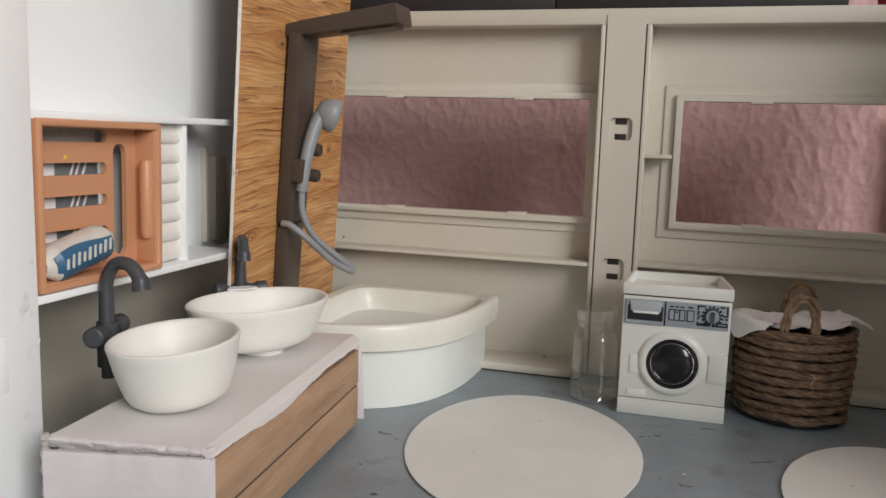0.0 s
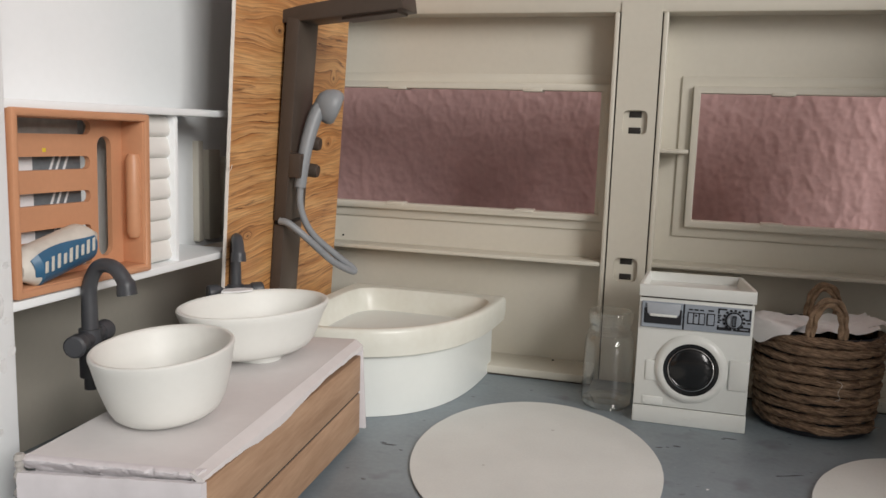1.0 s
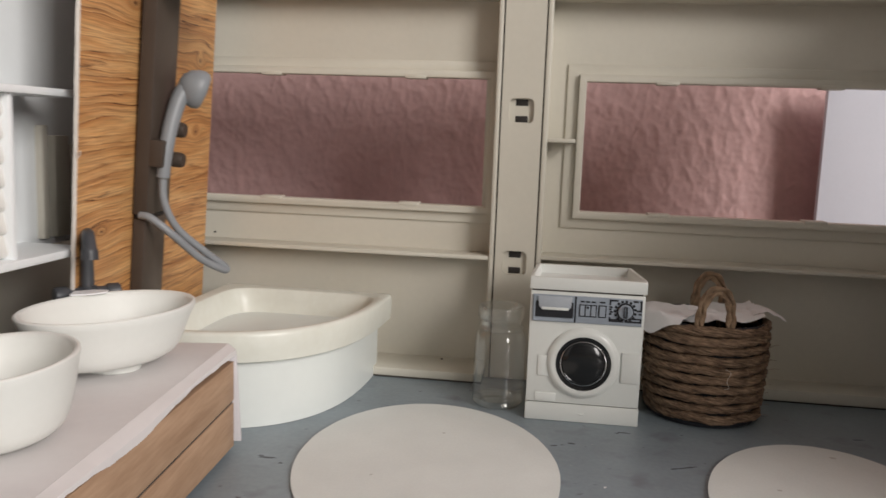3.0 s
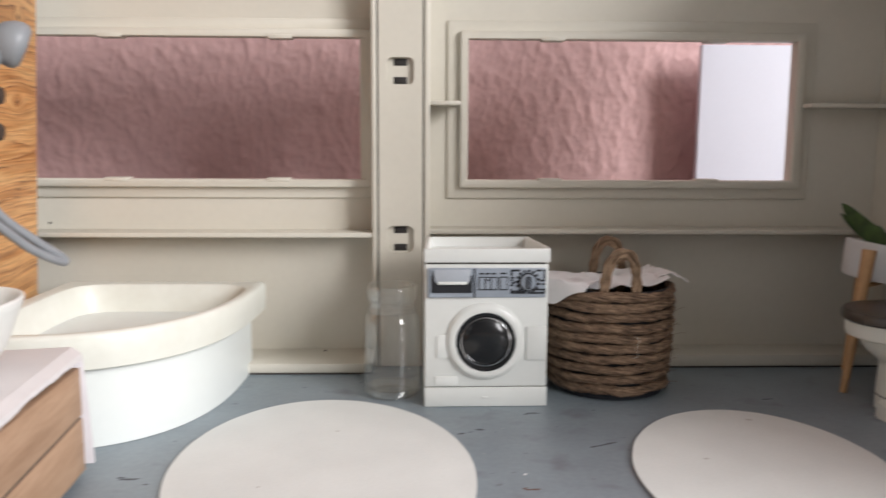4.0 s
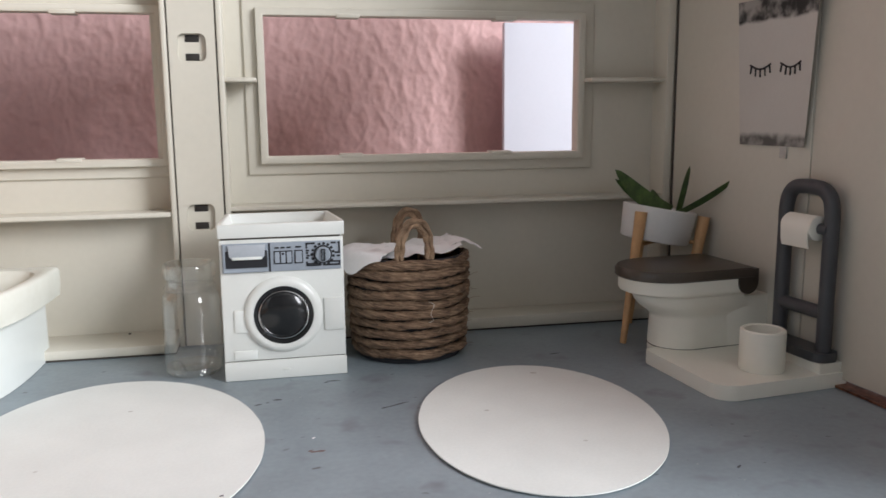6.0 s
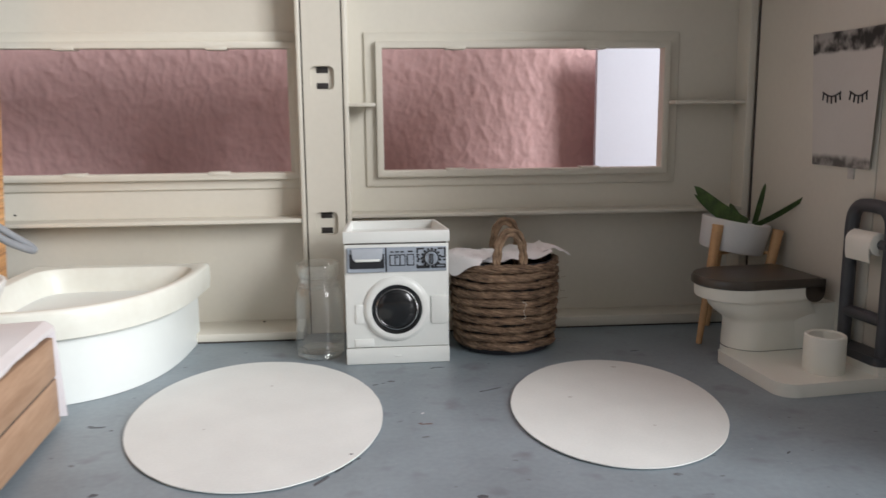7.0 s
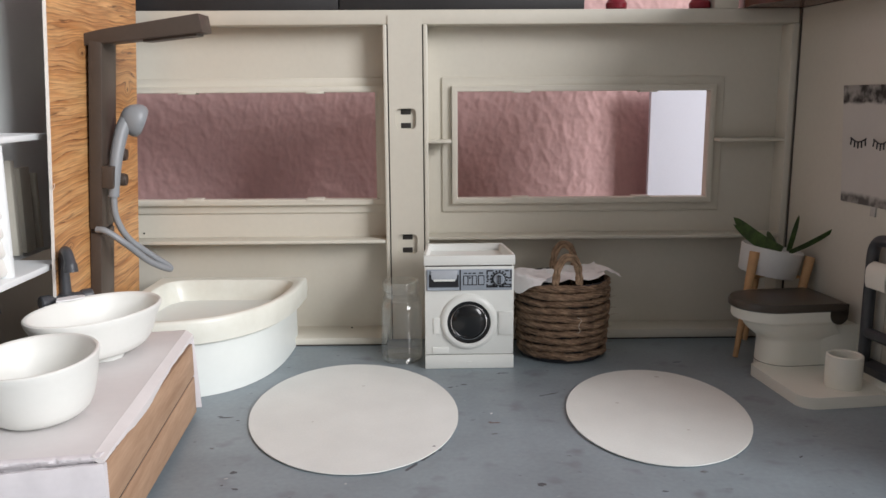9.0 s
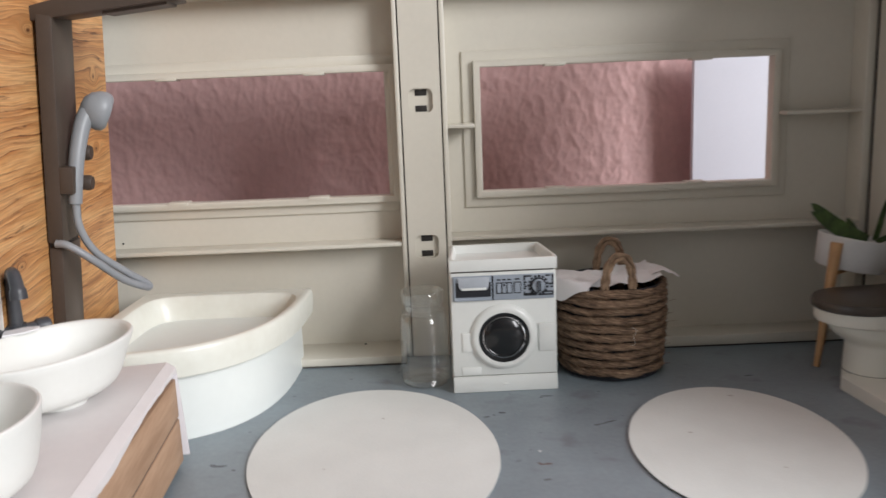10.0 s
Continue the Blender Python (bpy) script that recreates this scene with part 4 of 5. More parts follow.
arm = loft([[(0.0004, -0.0008, 0.1768), (0.0004, 0.0218, 0.1768), (0.0, 0.0218, 0.1824), (0.0, -0.0008, 0.1824)], [(0.0086, -0.0010, 0.1784), (0.0086, 0.0218, 0.1784), (0.0086, 0.0218, 0.1852), (0.0086, -0.0010, 0.1852)],
            [(0.0555, -0.0030, 0.1878), (0.0555, 0.0215, 0.1878), (0.0535, 0.0215, 0.1964), (0.0535, -0.0030, 0.1964)]])
part("overhead_arm", bevelled(arm, 0.0006, 2), "bronze", shower)
part("spray_plate", loft([[(0.027, 0.002, 0.1809), (0.027, 0.018, 0.1809), (0.027, 0.018, 0.1830), (0.027, 0.002, 0.1830)], [(0.052, 0.001, 0.1860), (0.052, 0.018, 0.1860), (0.052, 0.018, 0.188), (0.052, 0.001, 0.188)]]), "bronze", shower)
part("holder", box((0.0084, -0.0012, 0.1095), (0.0140, 0.0058, 0.1205), 0.0006), "bronze", shower)
for z in (0.1110, 0.1240):
    part("control_knob", tube([(0.0070, 0.0216, z), (0.0130, 0.0216, z), (0.0142, 0.0216, z)], lambda u: 0.0033 if u < 0.9 else 0.0028, 20, 0), "bronze", shower)
hand = part("hand_shower", tube([(0.0128, 0.0035, 0.1050), (0.0130, 0.0045, 0.1150), (0.0134, 0.0070, 0.1260), (0.0146, 0.0110, 0.1370), (0.0165, 0.0140, 0.1430)], lambda s: 0.0027 + 0.0009 * s, 18, 8), "hose", shower, "grey plastic hand shower")
head = lathe([(0.0004, -0.0074), (0.0034, -0.0068), (0.0058, -0.0048), (0.0074, -0.0018), (0.0079, 0.0008), (0.0074, 0.0028), (0.0060, 0.0040), (0.0004, 0.0045)], 36)
bmesh.ops.transform(head, matrix=pose(0.0200, 0.0160, 0.1425, 0, 108, 20) @ Matrix.Diagonal((1.06, 0.88, 1.02, 1)), verts=head.verts)
part("spray_head", head, "hose", hand)
part("hose", tube([(0.0128, 0.0035, 0.106), (0.0140, 0.0035, 0.095), (0.0190, 0.0068, 0.0838), (0.0286, 0.0144, 0.0737), (0.0357, 0.0212, 0.0667), (0.0357, 0.0203, 0.0652), (0.0284, 0.0112, 0.0711), (0.0195, 0.0013, 0.0818), (0.0110, -0.0016, 0.0882), (0.006, -0.001, 0.0888)], 0.00165, 12, 10), "hose", shower, "grey plastic hose")

# ---- things: shelf with crate ----
crate = thing("crate", "terracotta plastic slatted crate lying on its side on the ledge", "crate", pose(LEFT - 0.0005, 0.2505, 0.0792, 0, 0, 0) @ pose(0, 0, 0, -0.6, 0, 0))
W2, H, DP = 0.0307, 0.0548, 0.0105
part("rim_frame", ring_frame(-W2, W2, 0.0, H, 0.0024, 0, 0.0035, 0.0007), "crate", crate).matrix_local = pose(0.001, 0, 0, 0, 0, 90)
part("side_wall", box((-DP, -W2 + 0.001, 0.0005), (0.0, W2 - 0.001, 0.0028), 0.0004), "crate", crate)
part("side_wall", box((-DP, -W2 + 0.001, H - 0.0026), (0.0, W2 - 0.001, H - 0.0006), 0.0004), "crate", crate)
part("end_wall", box((-DP, -W2 + 0.0008, 0.0027), (0.0, -W2 + 0.0028, H - 0.0025), 0.0004), "crate", crate)
part("end_wall", box((-DP, W2 - 0.0030, 0.0027), (0.0, W2 - 0.0010, H - 0.0025), 0.0004), "crate", crate)
part("grip", tube([(-0.0035, W2 - 0.0036, 0.012), (-0.0035, W2 - 0.0036, 0.014), (-0.0035, W2 - 0.0036, 0.039), (-0.0035, W2 - 0.0036, 0.041)], lambda s: 0.0026 if 0.1 < s < 0.9 else 0.0018, 14, 0), "crate", crate)


def slotted_plate(y0, y1, z0, z1, slots, x0, x1):
    """An upright plate pierced by round-ended slots, each given as y0, y1, z0, z1."""
    b = bmesh.new()

    def loop(points):
        vs = [b.verts.new((x0, y, z)) for y, z in points]
        return [b.edges.new((vs[k], vs[(k + 1) % len(vs)])) for k in range(len(vs))]

    edges = loop([(y0, z0), (y1, z0), (y1, z1), (y0, z1)])
    for a0, a1, c0, c1 in slots:
        r = min(a1 - a0, c1 - c0) / 2 * 0.98
        pts = []
        for cy, cz, start in ((a1 - r, c0 + r, -90), (a1 - r, c1 - r, 0), (a0 + r, c1 - r, 90), (a0 + r, c0 + r, 180)):
            pts += [(cy + r * math.cos(radians(start + q)), cz + r * math.sin(radians(start + q))) for q in range(0, 91, 15)]
        edges += loop(pts)
    bmesh.ops.triangle_fill(b, edges=edges, use_beauty=True)
    bmesh.ops.recalc_face_normals(b, faces=b.faces)
    out = bmesh.ops.extrude_face_region(b, geom=b.faces[:])
    for v in out["geom"]:
        if isinstance(v, bmesh.types.BMVert):
            v.co.x = x1
    bmesh.ops.recalc_face_normals(b, faces=b.faces)
    return b


SLOTS = [(-W2 + 0.0032, 0.0118, a, c) for a, c in ((0.0044, 0.0080), (0.0140, 0.0178), (0.0253, 0.0292), (0.0362, 0.0404))]
SLOTS += [(-W2 + 0.0032, 0.0122, 0.0474, H - 0.0028), (0.0152, 0.0222, 0.0062, 0.0470)]
part("bottom_plate", slotted_plate(-W2 + 0.002, W2 - 0.002, 0.0026, H - 0.0024, SLOTS, -DP, -DP + 0.0019), "crate", crate, smooth=False)
bag = thing("grey_bag", "grey and white printed bag behind the crate's slots", "bag", pose(LEFT - 0.0165, 0.2415, 0.0792))
part("bag_body", box((0, -0.0125, 0), (0.0030, 0.0222, 0.046), 0.0008), "bag_grey", bag)
# added pale strip imitates the lit wall behind the top slot
part("lit_backdrop", box((0.0001, -0.0124, 0.0459), (0.0029, 0.0215, 0.0535), 0.0008), "mid_grey", bag, "pale strip added for the lit wall behind")
part("white_field", box((0.003, -0.0122, 0.001), (0.0032, 0.0005, 0.045), 0.0), "tissue", bag)
for z in (0.0158, 0.0272, 0.0382):
    for y in (0.0085, 0.0112, 0.0145):
        stroke = box((0.0030, y, z - 0.003), (0.0032, y + 0.0009, z + 0.002), 0.0)
        for v in stroke.verts:
            v.co.y += 0.45 * (v.co.z - z)
        part("printed_stroke", stroke, "tissue", bag)
part("yellow_spot", box((-DP + 0.0018, -0.0092, 0.0418), (-DP + 0.0020, -0.0078, 0.0430)), "yellow", crate, "small yellow spot")
pack = thing("tissue_pack", "small soft white and blue printed packet lying in the crate", "packet", pose(LEFT - 0.0042, 0.2412, 0.0835, 12, 0, 0) @ Matrix.Scale(1.17, 4))
rings = []
for k in range(17):
    s = k / 16
    y = -0.0135 + 0.0275 * s
    fat = min(1.0, 0.35 + 1.6 * math.sin(math.pi * min(max(s, 0.02), 0.98)))
    rings.append([(0.0052 * fat * math.cos(2 * math.pi * j / 20), y + 0.0006 * math.sin(j), 0.0057 + 0.0054 * fat * math.sin(2 * math.pi * j / 20) + 0.0004 * noise.noise(Vector((j, k, 1)))) for j in range(20)])
part("wrapper", loft(rings), "wrapper", pack)
rings = []
for k in range(15):
    s = 0.08 + 0.84 * k / 14
    y = -0.0135 + 0.0275 * s
    fat = min(1.0, 0.35 + 1.6 * math.sin(math.pi * s)) + 0.035
    up = 0.15 * math.sin(s * 5)
    rings.append([(0.0052 * fat * math.cos(a), y, 0.0057 + 0.0054 * fat * math.sin(a)) for a in [-1.15 + up * 0.3 + q * (1.75 + up) / 8 for q in range(9)]] + [(0.0052 * (fat - 0.06) * math.cos(a), y, 0.0057 + 0.0054 * (fat - 0.06) * math.sin(a)) for a in [-1.15 + up * 0.3 + q * (1.75 + up) / 8 for q in range(8, -1, -1)]])
part("blue_band", loft(rings), "blue", pack)
# the wordmark as plain slanting bars
for k, (wd, tall) in enumerate(((0.0010, 0.0028), (0.0009, 0.0037), (0.0010, 0.0036), (0.0010, 0.0027), (0.0011, 0.0036), (0.0009, 0.0035), (0.0010, 0.0028), (0.0011, 0.0036), (0.0010, 0.0034))):
    b = box((-0.0002, -wd / 2, -tall / 2), (0.0002, wd / 2, tall / 2), 0.0002)
    for v in b.verts:
        v.co.y += 0.28 * v.co.z
    part("wordmark_bar", b, "wrapper", pack, smooth=False).matrix_local = pose(0.0055, -0.0090 + 0.0022 * k, 0.0054 + tall / 6)

# ---- things: rugs ----


def rug(x, y, a, b, turn, label):
    t = thing("rug", label, "rug", pose(x, y, 0.0, 0, 0, turn), group="rugs")
    ring = [(a * math.cos(2 * math.pi * k / 120) * (1 + 0.004 * noise.noise(Vector((k * 0.35, a * 100, 0)))), b * math.sin(2 * math.pi * k / 120) * (1 + 0.004 * noise.noise(Vector((k * 0.35, a * 100, 4))))) for k in range(120)]
    # inset layer coloured dark to imitate the shadow under the rim
    part("edge", prism([(p * 0.945, q * 0.960) for p, q in ring], 0.0001, 0.0007, 0.0), "rug_shadow", t, "grey inset layer, darkened for the shadow under the rug")
    part("surface", prism(ring, 0.0006, 0.0010, 0.0001), "rug", t)
    return t


RUGS = [rug(-0.0344, 0.3496, 0.0502, 0.0698, 7.2, "off-white oval cardboard rug lying on the floor"),
        rug(0.1122, 0.3441, 0.0431, 0.0607, -8.9, "smaller off-white oval cardboard rug beside the toilet")]
for n, x, y, size, material in ((0, 0.0330, -0.0480, 0.0007, "scuff"), (0, 0.0060, 0.0330, 0.0008, "rug_stain"), (0, -0.0200, -0.0120, 0.0006, "rug_stain"), (1, 0.0060, 0.0500, 0.0014, "rug_stain"), (1, -0.0180, 0.0080, 0.0009, "rug_stain"), (1, 0.0120, -0.0220, 0.0007, "rug_stain")):
    pts = [(x + size * (1 + 0.5 * noise.noise(Vector((k * 0.9, x * 700, 2)))) * math.cos(k * math.pi / 6), y + 0.7 * size * math.sin(k * math.pi / 6)) for k in range(12)]
    part("stain", prism(pts, 0.00098, 0.00104), material, RUGS[n], "small dull mark", smooth=False)

# ---- things: washing machine ----
wm = thing("washing_machine", "white toy washing machine with grey control panel and round door", "washing machine", pose(0.0, 0.4122, 0.0, 0, 0, 0.6))
part("body", box((0.0, 0.0004, 0.0084), (0.0497, 0.0385, 0.0590), 0.0005), "machine", wm)
part("plinth", box((-0.0001, 0.0, 0.0001), (0.0499, 0.0383, 0.0081), 0.0004), "machine", wm)
part("plinth_gap", box((0.0006, 0.0010, 0.0079), (0.0491, 0.0375, 0.0086)), "groove", wm, smooth=False)
tray = thing("tray_lid", "white open tray resting on top of the washing machine", "tray", pose(0.0, 0.4122, 0.0597, 0, 0, 0.6))
part("underside", box((0.0006, 0.0006, -0.0007), (0.0485, 0.0370, 0.0003), 0.0), "groove", tray, smooth=False)
outline = [(-0.0004, -0.0003), (0.0502, -0.0003), (0.0502, 0.0060), (0.0468, 0.0390), (0.0016, 0.0390), (-0.0004, 0.0060)]
inward = [(0.0013, 0.0013), (0.0485, 0.0013), (0.0484, 0.0064), (0.0452, 0.0372), (0.0032, 0.0372), (0.0014, 0.0064)]
b = loft([[(x, y, z) for x, y in ring] for ring, z in ((outline, 0.0), (outline, 0.0056), (inward, 0.0056), ([(x + 0.0008 * (1 if x < 0.02 else -1), y) for x, y in inward], 0.0013))])
bevelled(b, 0.0004, 2, 50)
part("tray", b, "machine", tray)
panel = part("control_panel", box((0.0010, -0.0003, 0.0455), (0.0486, 0.002, 0.0575), 0.0003), "panel_grey", wm, "grey control panel")
# detergent drawer: a dark scooped handle, a grey lip and its highlight painted white
frame_pts = lambda d: [(0.0013 + d, 0.0456 + d), (0.0192 - d, 0.0456 + d), (0.0192 - d, 0.0574 - d), (0.0013 + d, 0.0574 - d)]
drawer_rings = [[(x, -0.0006, z) for x, z in frame_pts(0.0)], [(x, -0.0009, z) for x, z in frame_pts(0.0004)], [(x, -0.0004, z) for x, z in frame_pts(0.0022)]]
drawer = part("detergent_drawer", loft(drawer_rings, (True, True)), "panel_grey", wm)
part("handle_slot", box((0.0024, -0.0012, 0.0476), (0.0189, -0.0003, 0.0546), 0.0003), "print_black", drawer, smooth=False)
lip = [(0.0062, 0.0512), (0.0156, 0.0512), (0.0170, 0.0516), (0.0178, 0.0526), (0.0182, 0.0570), (0.0034, 0.0570), (0.0038, 0.0526), (0.0047, 0.0516)]
b = loft([[(x, y, z) for x, z in lip] for y in (-0.0020, -0.0003)])
part("handle_lip", bevelled(b, 0.0003), "lip_grey", drawer)
part("lip_highlight", box((0.0050, -0.0023, 0.0511), (0.0168, -0.0012, 0.0523), 0.0003), "machine", drawer, "lip highlight painted white")
for k in range(3):
    x = 0.0214 + k * 0.0024
    part("button_outline", ring_frame(x, x + 0.0027, 0.0486, 0.0540, 0.00055, -0.0006, 0.0, 0), "print_black", panel, smooth=False)
    bar("button", panel, (x + 0.0004, -0.0008, 0.0490), (x + 0.0023, 0.0, 0.0536), "panel_grey", 0.0002)
    bar("printed_bar", panel, (x + 0.0004, -0.0006, 0.0550), (x + 0.0021, 0.0, 0.0556))
part("button_outline", ring_frame(0.0297, 0.0331, 0.0486, 0.0541, 0.0006, -0.0006, 0.0, 0), "print_black", panel, smooth=False)
bar("button", panel, (0.0301, -0.0008, 0.0490), (0.0327, 0.0, 0.0537), "panel_grey", 0.0002)
bar("printed_bar", panel, (0.0301, -0.0006, 0.0551), (0.0325, 0.0, 0.0557))
part("button_dot", tube([(0.0251, -0.0004, 0.0528), (0.0251, -0.0011, 0.0528)], 0.0005, 12, 0), "print_black", panel)
DC = (0.0412, 0.0520)
dial = tube([(DC[0], 0.0, DC[1]), (DC[0], -0.0022, DC[1]), (DC[0], -0.0026, DC[1])], lambda s: 0.0031 if s < 0.9 else 0.0027, 28, 0)
dial = part("dial", dial, "panel_grey", panel, "grey rotary dial")
part("dial_ridge", ring_frame(DC[0] - 0.0008, DC[0] + 0.0008, DC[1] - 0.0024, DC[1] + 0.0024, 0.0003, -0.0034, -0.0024, 0), "print_black", dial, smooth=False)
part("dial_ring", tube([(DC[0], -0.0003, DC[1]), (DC[0], -0.0008, DC[1])], 0.0037, 28, 0), "print_black", panel)
for k in range(15):
    a = 2 * math.pi * k / 15 + 0.1
    b = box((-0.0005, -0.0006, 0.0039), (0.0005, 0.0, 0.0049))
    bmesh.ops.transform(b, matrix=pose(DC[0], 0, DC[1]) @ Matrix.Rotation(a, 4, "Y"), verts=b.verts)
    part("tick", b, "print_black", panel, smooth=False)
for lo, hi in (((0.0344, 0.0563), (0.0380, 0.0568)), ((0.0344, 0.0546), (0.0349, 0.0568)), ((0.0446, 0.0563), (0.0466, 0.0568)), ((0.0474, 0.0563), (0.0482, 0.0568)), ((0.0477, 0.0528), (0.0482, 0.0568)), ((0.0344, 0.0472), (0.0349, 0.0490)), ((0.0344, 0.0472), (0.0400, 0.0477)), ((0.0349, 0.0480), (0.0392, 0.0483)),
               ((0.0420, 0.0472), (0.0482, 0.0477)), ((0.0477, 0.0472), (0.0482, 0.0490)), ((0.0424, 0.0486), (0.0480, 0.0490)), ((0.0344, 0.0534), (0.0356, 0.0539)), ((0.0344, 0.0524), (0.0352, 0.0529)), ((0.0347, 0.0513), (0.0358, 0.0518)), ((0.0344, 0.0503), (0.0353, 0.0508)), ((0.0462, 0.0522), (0.0482, 0.0527)), ((0.0470, 0.0508), (0.0482, 0.0513)), ((0.0400, 0.0472), (0.0404, 0.0484)), ((0.0418, 0.0472), (0.0422, 0.0488))):
    bar("printed_line", panel, (lo[0] - 0.0001, -0.0005, lo[1] - 0.00012), (hi[0] + 0.0001, 0.0, hi[1] + 0.00012))
part("panel_split", box((0.0194, -0.0006, 0.0456), (0.0201, 0.0, 0.0574)), "print_black", panel, smooth=False)


def turned(profile, seg=56):
    """A round part on the machine's front: radius and depth towards the viewer."""
    b = lathe([(r, d) for r, d in profile], seg)
    bmesh.ops.transform(b, matrix=pose(0.0245, 0.0005, 0.0275, 90, 0, 0), verts=b.verts)
    return b


door = part("door_ring", turned([(0.0158, -0.001), (0.0160, 0.0008), (0.0150, 0.0021), (0.0135, 0.0026), (0.0122, 0.0024), (0.0118, 0.0010)]), "machine", wm, "white raised door ring")
part("door_bezel", turned([(0.0122, 0.0005), (0.0121, 0.0024), (0.0106, 0.0021), (0.0100, 0.0010)]), "glass_dark", door, "dark door bezel")
part("chrome_ring", turned([(0.0103, 0.0008), (0.0101, 0.0018), (0.0098, 0.0019), (0.0095, 0.0010)]), "chrome", door, "bright metal ring")
part("door_glass", turned([(0.0098, 0.0008), (0.0090, 0.0016), (0.0060, 0.0024), (0.0025, 0.0028), (0.0002, 0.0029)]), "glass_dark", door, "dark bulging door glass")
part("hinge_plate", box((0.0410, -0.0005, 0.0195), (0.0496, 0.0010, 0.0335), 0.0006), "machine", wm)
part("hinge_plate", box((0.0045, -0.0003, 0.0205), (0.0102, 0.0010, 0.0300), 0.0005), "machine", wm)
part("filter_flap", box((0.0040, -0.0001, 0.0090), (0.0132, 0.0010, 0.0128), 0.0003), "machine", wm)
part("plinth_mark", box((0.0235, -0.0006, 0.0037), (0.0262, 0.0005, 0.0042), 0.0002), "machine", wm)

# ---- things: glass jar ----
jar = thing("glass_jar", "small empty clear glass jar with a thick rim", "jar", pose(-0.0138, 0.4305, 0.0001))
part("base", lathe([(0.0080, 0.0013), (0.0085, 0.0), (0.0110, 0.0005), (0.0119, 0.0022), (0.0113, 0.0036), (0.009, 0.0030), (0.002, 0.0026)], 64, ends=(False, True)), "glass", jar, "thick clear glass base")
part("body", lathe([(0.0119, 0.0026), (0.0120, 0.006), (0.0118, 0.0310), (0.0113, 0.0340), (0.0101, 0.0358), (0.0098, 0.0362)], 64, ends=(False, False)), "glass", jar)
part("neck_bead", lathe([(0.0097, 0.0360), (0.0104, 0.0364), (0.0107, 0.0371), (0.0104, 0.0378), (0.0097, 0.0382), (0.0094, 0.0378), (0.0093, 0.0364)], 64, ends=(False, False)), "glass", jar, "raised glass bead round the neck")
part("rim", lathe([(0.0095, 0.0381), (0.0096, 0.0405), (0.0104, 0.0414), (0.0107, 0.0424), (0.0107, 0.0462), (0.0105, 0.0471), (0.0101, 0.0475), (0.0096, 0.0473), (0.0093, 0.0464), (0.0092, 0.0420), (0.0090, 0.0385)], 64, ends=(False, False)), "glass", jar, "beaded clear glass rim")

# ---- things: rope basket ----
BX, BY = 0.0816, 0.4425
basket = thing("basket", "round basket of brown jute rope with two handles and dark liner", "basket", pose(BX, BY, 0.0) @ Matrix.Diagonal((1.03, 1.03, 1.01, 1)))
part("base", lathe([(0.0225, 0.0001), (0.0234, 0.0005), (0.0236, 0.0030), (0.0226, 0.0045)], 56), "liner", basket, "dark blue-black base")
part("liner", lathe([(0.0222, 0.0048), (0.0240, 0.030), (0.0246, 0.0440), (0.0252, 0.0455), (0.0246, 0.0461), (0.0236, 0.0445), (0.0225, 0.012), (0.02, 0.0098)], 56), "liner", basket, "dark fabric liner")
ROWS = 10
for k in range(ROWS):
    z = 0.0043 + 0.0043 * k
    r0 = 0.0236 + 0.0019 * math.sin(min(1.0, (k + 1) / 7) * math.pi / 2) - (0.0003 if k == 9 else 0)
    rings = []
    n, seg = 360, 24
    ph, fat = random.uniform(0, 6), random.uniform(0.84, 1.10)
    for j in range(n):
        th = 2 * math.pi * j / n
        dz = 0.0013 * noise.noise(Vector((math.cos(th) * 1.6, math.sin(th) * 1.6, k * 1.7))) + 0.0024 * (th / (2 * math.pi) - 0.5) * (1 if k else 0.2) * (1 if abs(th / (2 * math.pi) - 0.25) > 0.06 else 1)
        dr = 0.0005 * noise.noise(Vector((math.cos(th) * 3, math.sin(th) * 3, k * 2.9 + 20)))
        ring = []
        for i in range(seg):
            a = 2 * math.pi * i / seg
            lay = abs(math.sin(1.5 * a + 9.0 * th + ph)) ** 0.6
            yarn = 0.045 * math.cos(8 * a + 30 * th + ph) + 0.03 * math.cos(13 * a - 9 * th)
            rr = 0.00184 * fat * (0.81 + 0.28 * lay + yarn + 0.09 * noise.noise(Vector((math.cos(th) * 7, math.sin(th) * 7, k * 3 + i * 0.5))))
            ring.append(((r0 + dr + rr * math.cos(a)) * math.cos(th), (r0 + dr + rr * math.cos(a)) * math.sin(th), z + dz + rr * 1.05 * math.sin(a)))
        rings.append(ring)
    rings.append(rings[0])
    b = loft(rings, (False, False))
    bmesh.ops.remove_doubles(b, verts=b.verts, dist=1e-7)
    part("rope_coil", b, "coil", basket)
for y, x0, lean, drop in ((-0.0238, -0.0008, -0.002, 0.0018), (0.0190, 0.0038, 0.0, 0.0024)):
    for q in range(3):
        w, lift = 0.88 - 0.11 * q, 0.0042 - 0.0011 * q - drop
        back = 0.001 + 0.0009 * (q % 2)
        pts = [(x0 - 0.0078 * w, y, 0.034), (x0 - 0.0088 * w, y + back, 0.046), (x0 - 0.0062 * w, y + lean * 0.5 + back, 0.0570 + lift), (x0 + 0.0002, y + lean + back, 0.0607 + lift), (x0 + 0.0062 * w, y + lean * 0.5 + back, 0.0566 + lift), (x0 + 0.0082 * w, y + back, 0.046), (x0 + 0.0070 * w, y, 0.034)]
        part("handle", tube(pts, 0.00112, 12, 14, twist=900, groove=0.22, strands=2), "rope", basket, "looped jute handle")
